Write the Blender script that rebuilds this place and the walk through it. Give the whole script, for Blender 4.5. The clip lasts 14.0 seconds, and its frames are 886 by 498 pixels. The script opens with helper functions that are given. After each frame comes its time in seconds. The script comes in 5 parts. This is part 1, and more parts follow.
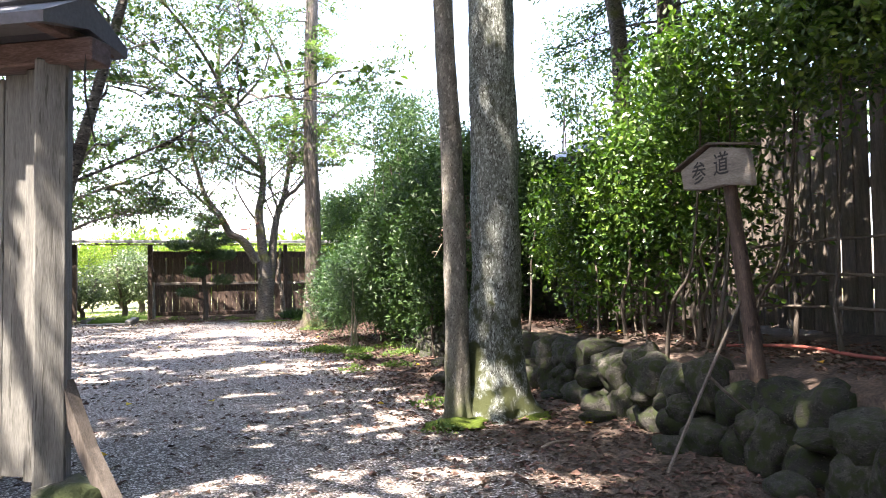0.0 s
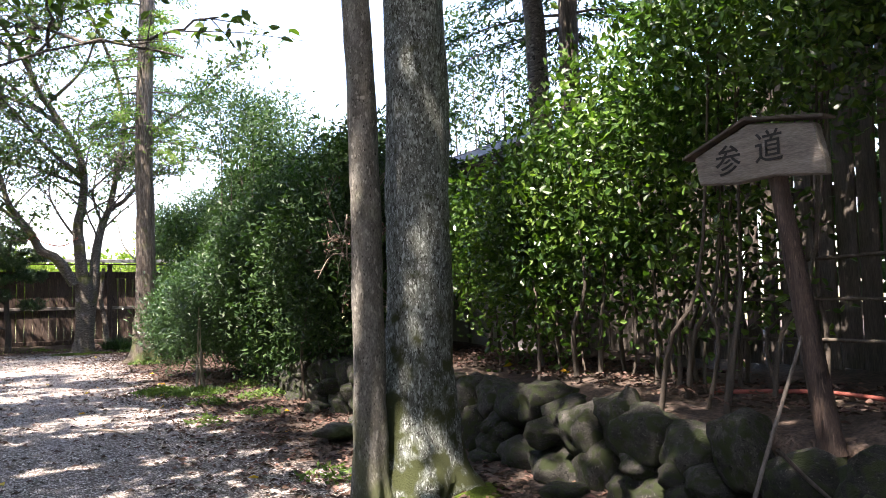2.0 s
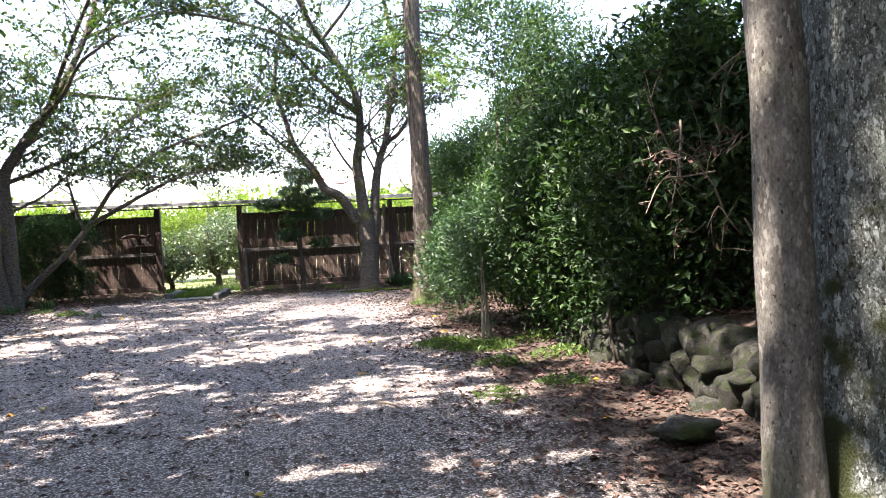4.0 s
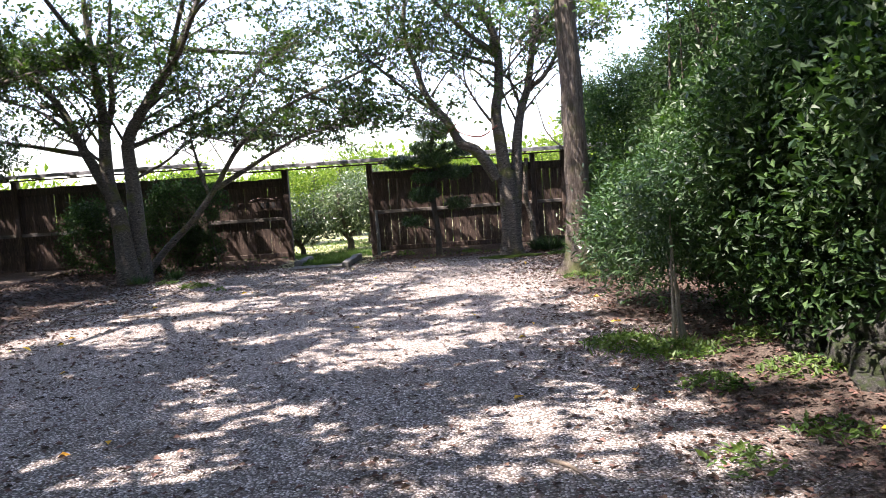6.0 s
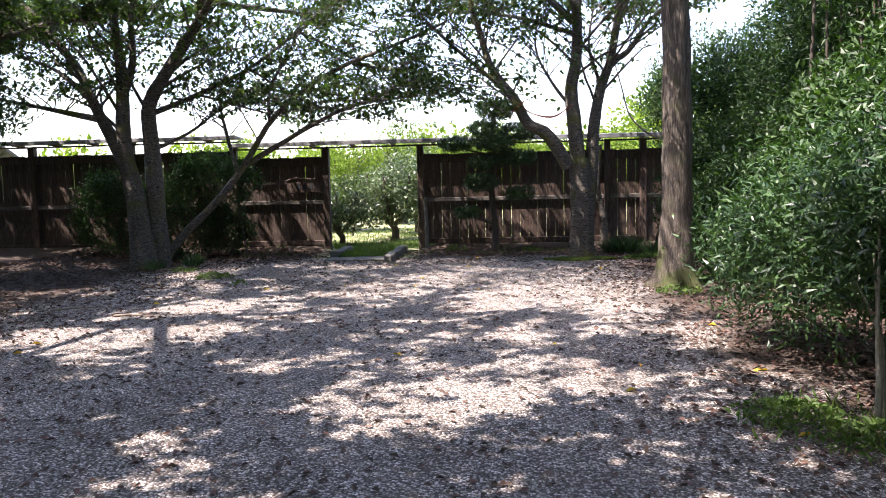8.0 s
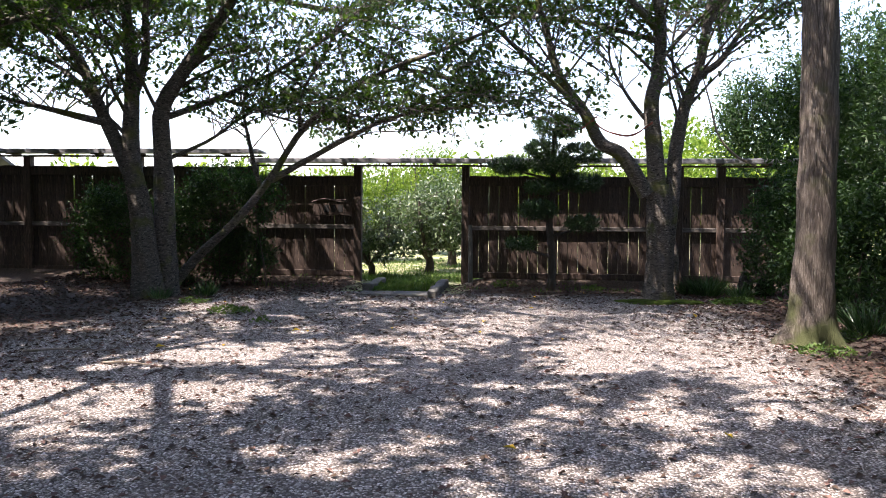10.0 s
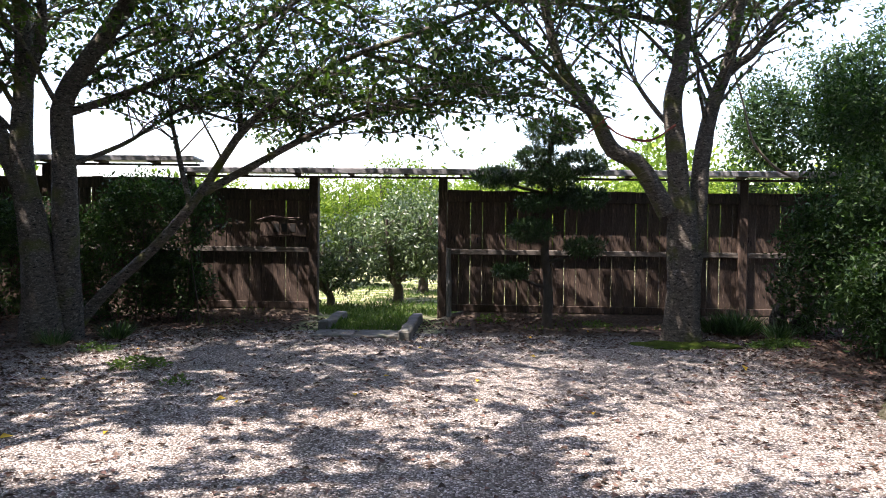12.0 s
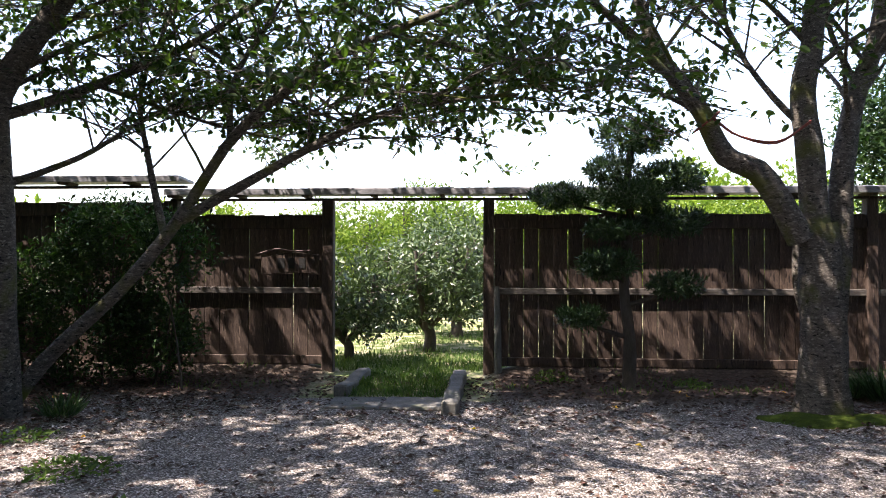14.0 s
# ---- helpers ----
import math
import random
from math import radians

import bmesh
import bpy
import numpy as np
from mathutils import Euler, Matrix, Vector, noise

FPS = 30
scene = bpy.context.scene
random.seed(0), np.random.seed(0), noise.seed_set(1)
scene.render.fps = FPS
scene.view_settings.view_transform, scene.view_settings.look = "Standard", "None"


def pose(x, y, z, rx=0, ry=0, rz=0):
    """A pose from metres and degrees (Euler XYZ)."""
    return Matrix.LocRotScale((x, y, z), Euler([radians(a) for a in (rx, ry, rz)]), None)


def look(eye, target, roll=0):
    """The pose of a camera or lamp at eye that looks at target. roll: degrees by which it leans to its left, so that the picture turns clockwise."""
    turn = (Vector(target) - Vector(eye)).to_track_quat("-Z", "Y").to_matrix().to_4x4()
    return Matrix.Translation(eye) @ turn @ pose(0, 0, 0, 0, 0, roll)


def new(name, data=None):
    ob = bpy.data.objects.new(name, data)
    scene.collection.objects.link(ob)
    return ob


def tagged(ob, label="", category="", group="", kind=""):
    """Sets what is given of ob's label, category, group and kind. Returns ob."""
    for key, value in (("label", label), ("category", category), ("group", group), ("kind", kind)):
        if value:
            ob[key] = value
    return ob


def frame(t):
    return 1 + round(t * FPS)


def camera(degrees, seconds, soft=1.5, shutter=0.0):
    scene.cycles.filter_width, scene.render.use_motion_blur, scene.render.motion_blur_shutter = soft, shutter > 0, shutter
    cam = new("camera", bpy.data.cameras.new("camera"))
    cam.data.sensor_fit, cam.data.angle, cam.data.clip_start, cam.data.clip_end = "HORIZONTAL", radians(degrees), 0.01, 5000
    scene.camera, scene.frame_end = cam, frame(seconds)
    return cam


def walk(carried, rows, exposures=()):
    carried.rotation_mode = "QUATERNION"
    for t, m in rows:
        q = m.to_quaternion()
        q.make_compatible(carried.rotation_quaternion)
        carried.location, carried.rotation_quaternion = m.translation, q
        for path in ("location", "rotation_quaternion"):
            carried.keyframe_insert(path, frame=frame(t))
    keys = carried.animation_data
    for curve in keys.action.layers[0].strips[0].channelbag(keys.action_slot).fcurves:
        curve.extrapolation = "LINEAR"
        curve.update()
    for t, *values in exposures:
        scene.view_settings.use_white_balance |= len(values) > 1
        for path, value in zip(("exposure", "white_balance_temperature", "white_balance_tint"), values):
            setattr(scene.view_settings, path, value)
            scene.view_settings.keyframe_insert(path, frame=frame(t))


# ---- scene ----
cam = camera(59.8, 14.0, soft=0.9, shutter=0.12)
PATH = [
    (0, (2.153, -26.499, 1.256), (2.715, -24.581, 1.33), -0.7),
    (0.5, (2.094, -25.962, 1.241), (2.599, -24.028, 1.291), 0.6),
    (1, (2.144, -25.529, 1.274), (2.742, -23.621, 1.328), -1.3),
    (1.5, (2.148, -25.047, 1.264), (3.011, -23.245, 1.342), -0.9),
    (2, (2.249, -24.571, 1.294), (3.196, -22.814, 1.419), -1.0),
    (2.5, (2.338, -24.095, 1.3), (3.198, -22.289, 1.335), -1.2),
    (3, (2.422, -23.587, 1.388), (3.189, -21.741, 1.36), -1.3),
    (3.5, (2.507, -23.06, 1.419), (2.922, -21.103, 1.387), -2.3),
    (4, (2.557, -22.517, 1.437), (2.848, -20.538, 1.39), -2.7),
    (6.5, (2.451, -19.72, 1.599), (2.253, -17.739, 1.402), -2.1),
    (7, (2.32, -19.104, 1.595), (2.025, -17.14, 1.356), -0.1),
    (7.5, (2.287, -18.485, 1.584), (2.099, -16.504, 1.383), -1.9),
    (10, (1.144, -15.815, 1.446), (0.952, -13.826, 1.354), 0.5),
    (10.5, (1.057, -15.194, 1.482), (0.962, -13.197, 1.472), 0.8),
    (11, (0.926, -14.558, 1.489), (0.81, -12.561, 1.481), 1.5),
    (11.5, (0.878, -13.94, 1.5), (0.836, -11.941, 1.493), 0.5),
    (12, (0.716, -13.295, 1.505), (0.621, -11.298, 1.459), 0.7),
    (12.5, (0.577, -12.64, 1.53), (0.465, -10.644, 1.497), 1.2),
    (13, (0.424, -11.989, 1.563), (0.252, -9.997, 1.518), 0.7),
    (13.5, (0.273, -11.336, 1.578), (0.18, -9.338, 1.575), -0.9),
    (14, (0.172, -10.651, 1.568), (0.035, -8.656, 1.599), 0.1),
]
EXPOSURE = [(0.0, 3.45, 6950, 20), (0.5, 3.12, 6950, 20), (1.5, 2.64, 6900, 21), (2.5, 3.08, 6850, 21), (3.2, 3.18, 6800, 22), (4.2, 2.88, 6650, 22), (6.5, 2.46, 6600, 23), (7.0, 2.42, 6600, 23), (10.0, 2.12, 6600, 22), (14.0, 2.16, 6750, 21)]
walk(cam, [(t, look(eye, target, roll)) for t, eye, target, roll in PATH], EXPOSURE)

# ---- daylight ----
SUN_TO = Vector((-0.44, -0.24, 0.87)).normalized()
world = bpy.data.worlds.new("sky")
scene.world = world
world.use_nodes = True
wn = world.node_tree.nodes
sky = wn.new("ShaderNodeTexSky")
sky.sky_type, sky.sun_disc = "NISHITA", False
sky.sun_elevation = math.asin(SUN_TO.z)
sky.sun_rotation = math.atan2(SUN_TO.x, SUN_TO.y)
sky.air_density, sky.dust_density, sky.ozone_density = 1.0, 1.2, 0.5
world.node_tree.links.new(sky.outputs[0], wn["Background"].inputs[0])
wn["Background"].inputs[1].default_value = 0.15
sun_data = bpy.data.lights.new("sun", "SUN")
sun_data.energy, sun_data.angle, sun_data.color = 4.2, radians(0.53), (1.0, 0.95, 0.86)
new("sun", sun_data).matrix_world = look(SUN_TO * 60, (0, 0, 0))


# ---- materials ----
def mat(name, colours, scale=4.0, rough=0.8, bump=0.3, stretch=(1, 1, 1), fine=None, moss=None, island=0.0, objvar=0.0,
        bump_dist=0.01, transl=0.0, spec=0.3, metal=0.0, flecks=()):
    """A procedural surface: two noises blend the colours, with bump, optional moss, sharp flecks and variation by piece."""
    m = bpy.data.materials.new(name)
    m.use_nodes = True
    nt = m.node_tree
    n, l = nt.nodes, nt.links
    bsdf = n["Principled BSDF"]
    tc = n.new("ShaderNodeTexCoord")
    mp = n.new("ShaderNodeMapping")
    mp.inputs["Scale"].default_value = stretch
    l.new(tc.outputs["Object"], mp.inputs[0])
    n1 = n.new("ShaderNodeTexNoise")
    n1.inputs["Scale"].default_value, n1.inputs["Detail"].default_value = scale, 6
    n1.inputs["Roughness"].default_value = 0.65
    l.new(mp.outputs[0], n1.inputs["Vector"])
    n2 = n.new("ShaderNodeTexNoise")
    n2.inputs["Scale"].default_value, n2.inputs["Detail"].default_value = fine or scale * 9, 4
    l.new(mp.outputs[0], n2.inputs["Vector"])
    add = n.new("ShaderNodeMath")
    add.operation = "MULTIPLY_ADD"
    add.inputs[1].default_value, = (0.45,)
    l.new(n2.outputs[0], add.inputs[0])
    mul = n.new("ShaderNodeMath")
    mul.operation = "MULTIPLY"
    mul.inputs[1].default_value = 0.55
    l.new(n1.outputs[0], mul.inputs[0])
    l.new(mul.outputs[0], add.inputs[2])
    ramp = n.new("ShaderNodeValToRGB")
    el = ramp.color_ramp.elements
    k = len(colours)
    while len(el) < k:
        el.new(0.5)
    for i, c in enumerate(colours):
        el[i].position = 0.34 + 0.32 * i / max(1, k - 1)
        el[i].color = (*c, 1)
    l.new(add.outputs[0], ramp.inputs[0])
    col = ramp.outputs[0]
    if island or objvar:
        src = n.new("ShaderNodeNewGeometry" if island else "ShaderNodeObjectInfo")
        hsv = n.new("ShaderNodeHueSaturation")
        mr = n.new("ShaderNodeMapRange")
        v = island or objvar
        mr.inputs[3].default_value, mr.inputs[4].default_value = 1 - v, 1 + v
        l.new(src.outputs["Random Per Island" if island else "Random"], mr.inputs[0])
        l.new(mr.outputs[0], hsv.inputs["Value"])
        if island:
            mh = n.new("ShaderNodeMapRange")
            mh.inputs[3].default_value, mh.inputs[4].default_value = 0.515, 0.478
            l.new(src.outputs["Random Per Island"], mh.inputs[0])
            l.new(mh.outputs[0], hsv.inputs["Hue"])
        l.new(col, hsv.inputs["Color"])
        col = hsv.outputs[0]
    for tint, fscale, level in flecks:
        nf = n.new("ShaderNodeTexNoise")
        nf.inputs["Scale"].default_value, nf.inputs["Detail"].default_value = fscale, 3
        l.new(mp.outputs[0], nf.inputs["Vector"])
        edge = n.new("ShaderNodeMapRange")
        edge.inputs[1].default_value, edge.inputs[2].default_value = level, level + 0.035
        l.new(nf.outputs[0], edge.inputs[0])
        mf = n.new("ShaderNodeMix")
        mf.data_type = "RGBA"
        l.new(edge.outputs[0], mf.inputs[0])
        l.new(col, mf.inputs[6])
        mf.inputs[7].default_value = (*tint, 1)
        col = mf.outputs[2]
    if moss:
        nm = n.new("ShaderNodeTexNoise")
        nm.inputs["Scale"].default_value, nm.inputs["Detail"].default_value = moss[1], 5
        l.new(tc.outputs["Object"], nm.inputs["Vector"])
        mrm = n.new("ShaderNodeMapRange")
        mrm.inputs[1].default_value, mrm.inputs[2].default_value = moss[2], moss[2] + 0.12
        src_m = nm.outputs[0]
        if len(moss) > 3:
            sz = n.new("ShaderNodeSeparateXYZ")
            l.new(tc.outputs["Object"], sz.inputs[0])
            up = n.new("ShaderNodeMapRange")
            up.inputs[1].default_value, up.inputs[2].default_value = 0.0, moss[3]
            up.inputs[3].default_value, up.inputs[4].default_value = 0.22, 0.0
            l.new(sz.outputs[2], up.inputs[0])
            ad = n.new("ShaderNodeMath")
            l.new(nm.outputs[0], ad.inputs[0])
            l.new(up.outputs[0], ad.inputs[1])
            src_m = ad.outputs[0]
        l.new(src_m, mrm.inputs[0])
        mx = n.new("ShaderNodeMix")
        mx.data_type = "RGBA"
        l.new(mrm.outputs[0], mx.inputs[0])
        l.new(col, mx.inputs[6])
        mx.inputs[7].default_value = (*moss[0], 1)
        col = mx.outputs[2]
    l.new(col, bsdf.inputs["Base Color"])
    bsdf.inputs["Roughness"].default_value = rough
    bsdf.inputs["Specular IOR Level"].default_value = spec
    bsdf.inputs["Metallic"].default_value = metal
    if bump:
        b = n.new("ShaderNodeBump")
        b.inputs["Strength"].default_value, b.inputs["Distance"].default_value = bump, bump_dist
        l.new(add.outputs[0], b.inputs["Height"])
        l.new(b.outputs[0], bsdf.inputs["Normal"])
    if transl:
        tr = n.new("ShaderNodeBsdfTranslucent")
        warm = n.new("ShaderNodeMix")
        warm.data_type, warm.blend_type = "RGBA", "MULTIPLY"
        warm.inputs[0].default_value = 1.0
        warm.inputs[7].default_value = (1.3, 1.6, 0.5, 1)
        l.new(col, warm.inputs[6])
        l.new(warm.outputs[2], tr.inputs[0])
        mixs = n.new("ShaderNodeMixShader")
        mixs.inputs[0].default_value = transl
        l.new(bsdf.outputs[0], mixs.inputs[1])
        l.new(tr.outputs[0], mixs.inputs[2])
        l.new(mixs.outputs[0], n["Material Output"].inputs[0])
    return m


M_FENCE = mat("dark_fence_wood", [(0.026, 0.018, 0.014), (0.062, 0.042, 0.032), (0.13, 0.092, 0.07)], 3.0, 0.75, 0.6, (6, 6, 0.6), 40, objvar=0.2, flecks=(((0.16, 0.115, 0.088), 9, 0.64), ((0.018, 0.012, 0.01), 7, 0.63)))
M_RAIL = mat("weathered_rail_wood", [(0.05, 0.042, 0.036), (0.1, 0.088, 0.077), (0.19, 0.17, 0.15)], 3.0, 0.8, 0.5, (0.6, 6, 6), 40, objvar=0.15)
M_GREYWOOD = mat("grey_weathered_wood", [(0.06, 0.06, 0.053), (0.115, 0.115, 0.103), (0.18, 0.18, 0.162)], 3.0, 0.85, 0.5, (7, 7, 0.5), 40, objvar=0.14, flecks=(((0.05, 0.05, 0.043), 8, 0.62),))
M_SLAT = mat("old_brown_slats", [(0.045, 0.038, 0.032), (0.095, 0.081, 0.068), (0.16, 0.14, 0.118)], 3.0, 0.85, 0.4, (6, 6, 0.6), 40, objvar=0.2)
M_ROOFWOOD = mat("weathered_roof_boards", [(0.12, 0.12, 0.125), (0.22, 0.22, 0.225), (0.36, 0.36, 0.37)], 3.0, 0.55, 0.4, (0.7, 6, 6), 30, objvar=0.15)
M_EAVE = mat("dark_eave_wood", [(0.03, 0.018, 0.014), (0.07, 0.045, 0.04), (0.13, 0.095, 0.09)], 4.0, 0.7, 0.4, (1, 6, 6), 40)
M_CHERRY = mat("cherry_bark", [(0.018, 0.015, 0.013), (0.07, 0.06, 0.05), (0.13, 0.112, 0.092), (0.25, 0.225, 0.19)], 9.0, 0.88, 1.0, (1.6, 1.6, 3.4), 60, moss=((0.1, 0.112, 0.02), 1.7, 0.545), bump_dist=0.035, flecks=(((0.24, 0.22, 0.185), 16, 0.6), ((0.015, 0.013, 0.011), 12, 0.62)))
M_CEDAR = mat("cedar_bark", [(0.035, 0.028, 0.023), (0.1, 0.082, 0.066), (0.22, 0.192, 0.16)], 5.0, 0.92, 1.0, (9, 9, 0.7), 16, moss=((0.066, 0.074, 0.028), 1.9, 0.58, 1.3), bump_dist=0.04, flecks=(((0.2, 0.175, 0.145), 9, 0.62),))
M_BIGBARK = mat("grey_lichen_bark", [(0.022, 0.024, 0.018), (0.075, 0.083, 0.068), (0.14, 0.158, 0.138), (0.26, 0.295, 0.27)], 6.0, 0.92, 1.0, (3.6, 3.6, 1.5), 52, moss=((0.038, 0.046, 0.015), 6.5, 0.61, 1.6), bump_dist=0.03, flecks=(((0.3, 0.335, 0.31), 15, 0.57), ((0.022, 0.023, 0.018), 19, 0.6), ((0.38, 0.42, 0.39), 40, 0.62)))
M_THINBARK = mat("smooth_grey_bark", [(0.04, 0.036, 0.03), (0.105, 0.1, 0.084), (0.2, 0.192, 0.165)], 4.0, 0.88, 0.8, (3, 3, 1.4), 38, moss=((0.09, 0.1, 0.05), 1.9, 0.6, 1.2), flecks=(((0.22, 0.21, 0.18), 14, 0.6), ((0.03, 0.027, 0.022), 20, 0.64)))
M_STEM = mat("shrub_stem_bark", [(0.04, 0.033, 0.027), (0.1, 0.084, 0.066)], 8.0, 0.9, 0.5, (3, 3, 1))
M_STONE = mat("mossy_wall_stone", [(0.014, 0.014, 0.012), (0.036, 0.035, 0.03), (0.08, 0.077, 0.066)], 4.0, 0.92, 1.0, (1, 1, 1), 30, moss=((0.026, 0.036, 0.012), 2.6, 0.46), objvar=0.4, bump_dist=0.04, flecks=(((0.1, 0.1, 0.085), 13, 0.63), ((0.012, 0.012, 0.01), 9, 0.62)))
M_KERB = mat("cut_grey_stone", [(0.06, 0.057, 0.05), (0.12, 0.115, 0.1), (0.2, 0.19, 0.17)], 5.0, 0.85, 0.5, (1, 1, 1), 50, moss=((0.06, 0.075, 0.025), 2.0, 0.6))
M_LEAF_CHERRY = mat("cherry_leaf", [(0.018, 0.04, 0.011), (0.04, 0.076, 0.018), (0.078, 0.12, 0.027)], 1.2, 0.4, 0.0, island=0.45, transl=0.4, spec=0.4)
M_LEAF_GLOSS = mat("camellia_leaf", [(0.016, 0.047, 0.01), (0.047, 0.105, 0.018), (0.11, 0.185, 0.031)], 1.5, 0.32, 0.0, island=0.5, transl=0.34, spec=0.5)
M_LEAF_HEDGE = mat("hedge_leaf", [(0.012, 0.036, 0.011), (0.027, 0.062, 0.018), (0.048, 0.094, 0.028)], 1.3, 0.5, 0.0, island=0.5, transl=0.25, spec=0.3)
M_LEAF_SHRUB = mat("narrow_shrub_leaf", [(0.013, 0.04, 0.014), (0.03, 0.07, 0.024), (0.06, 0.112, 0.038)], 1.6, 0.42, 0.0, island=0.5, transl=0.25, spec=0.4)
M_PALESTEM = mat("pale_stem_bark", [(0.13, 0.115, 0.085), (0.24, 0.22, 0.165), (0.32, 0.3, 0.22)], 6.0, 0.85, 0.5, (3, 3, 1), 30)
# Lighter leaf green with sunlight put into the colour, for the near cedar's crown.
M_LEAF_BRIGHT = mat("sun_tinted_leaf", [(0.04, 0.09, 0.015), (0.075, 0.14, 0.025), (0.12, 0.19, 0.04)], 1.2, 0.45, 0.0, island=0.4, transl=0.35, spec=0.4)
M_LEAF_NIWAKI = mat("podocarpus_leaf", [(0.012, 0.034, 0.012), (0.024, 0.058, 0.018), (0.045, 0.09, 0.028)], 2.0, 0.45, 0.0, island=0.35, transl=0.15, spec=0.4)
M_LEAF_ORCHARD = mat("orchard_leaf", [(0.022, 0.045, 0.018), (0.06, 0.095, 0.04), (0.14, 0.185, 0.095)], 1.2, 0.36, 0.0, island=0.55, transl=0.2, spec=0.5)
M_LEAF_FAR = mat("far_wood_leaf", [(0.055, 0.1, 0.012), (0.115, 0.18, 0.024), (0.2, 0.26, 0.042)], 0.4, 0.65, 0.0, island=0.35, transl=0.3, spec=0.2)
M_GRASS = mat("grass_blade", [(0.035, 0.075, 0.016), (0.07, 0.125, 0.028), (0.13, 0.19, 0.055)], 1.0, 0.55, 0.0, island=0.35, transl=0.3)
M_DEADLEAF = mat("dead_leaf", [(0.03, 0.02, 0.015), (0.078, 0.048, 0.034), (0.165, 0.105, 0.074)], 2.0, 0.75, 0.0, island=0.55)
M_YELLOWLEAF = mat("yellow_leaf", [(0.45, 0.26, 0.02), (0.62, 0.42, 0.05)], 2.0, 0.6, 0.0, island=0.25, transl=0.2)
M_PEBBLE = mat("gravel_pebble", [(0.12, 0.108, 0.096), (0.27, 0.25, 0.225), (0.52, 0.49, 0.45)], 6.0, 0.85, 0.2, island=0.6)
M_SIGNWOOD = mat("pale_sign_board", [(0.09, 0.078, 0.064), (0.16, 0.142, 0.118), (0.24, 0.218, 0.185)], 3.0, 0.85, 0.4, (1, 8, 8), 30)
M_INK = mat("black_ink", [(0.012, 0.012, 0.012), (0.03, 0.028, 0.026)], 10, 0.7, 0.0)
M_MOSS = mat("green_moss", [(0.02, 0.03, 0.008), (0.045, 0.066, 0.012), (0.085, 0.12, 0.02)], 5.0, 1.0, 1.0, (1, 1, 1), 70, bump_dist=0.03, spec=0.05)
M_STICK = mat("dry_stick", [(0.12, 0.095, 0.072), (0.26, 0.215, 0.165)], 10, 0.85, 0.4)
M_RED = mat("faded_red_rope", [(0.17, 0.045, 0.035), (0.26, 0.075, 0.055)], 20, 0.7, 0.3)
M_PLASTER = mat("grey_shed_wall", [(0.2, 0.19, 0.18), (0.3, 0.29, 0.27)], 2.0, 0.85, 0.2)
M_TILE = mat("dark_shed_roof", [(0.05, 0.05, 0.055), (0.09, 0.09, 0.1)], 5.0, 0.6, 0.3)
M_WHITECAP = mat("pale_stump_wood", [(0.34, 0.31, 0.25), (0.5, 0.47, 0.4)], 5.0, 0.8, 0.3, (4, 4, 0.7), moss=((0.2, 0.2, 0.12), 3.0, 0.62))


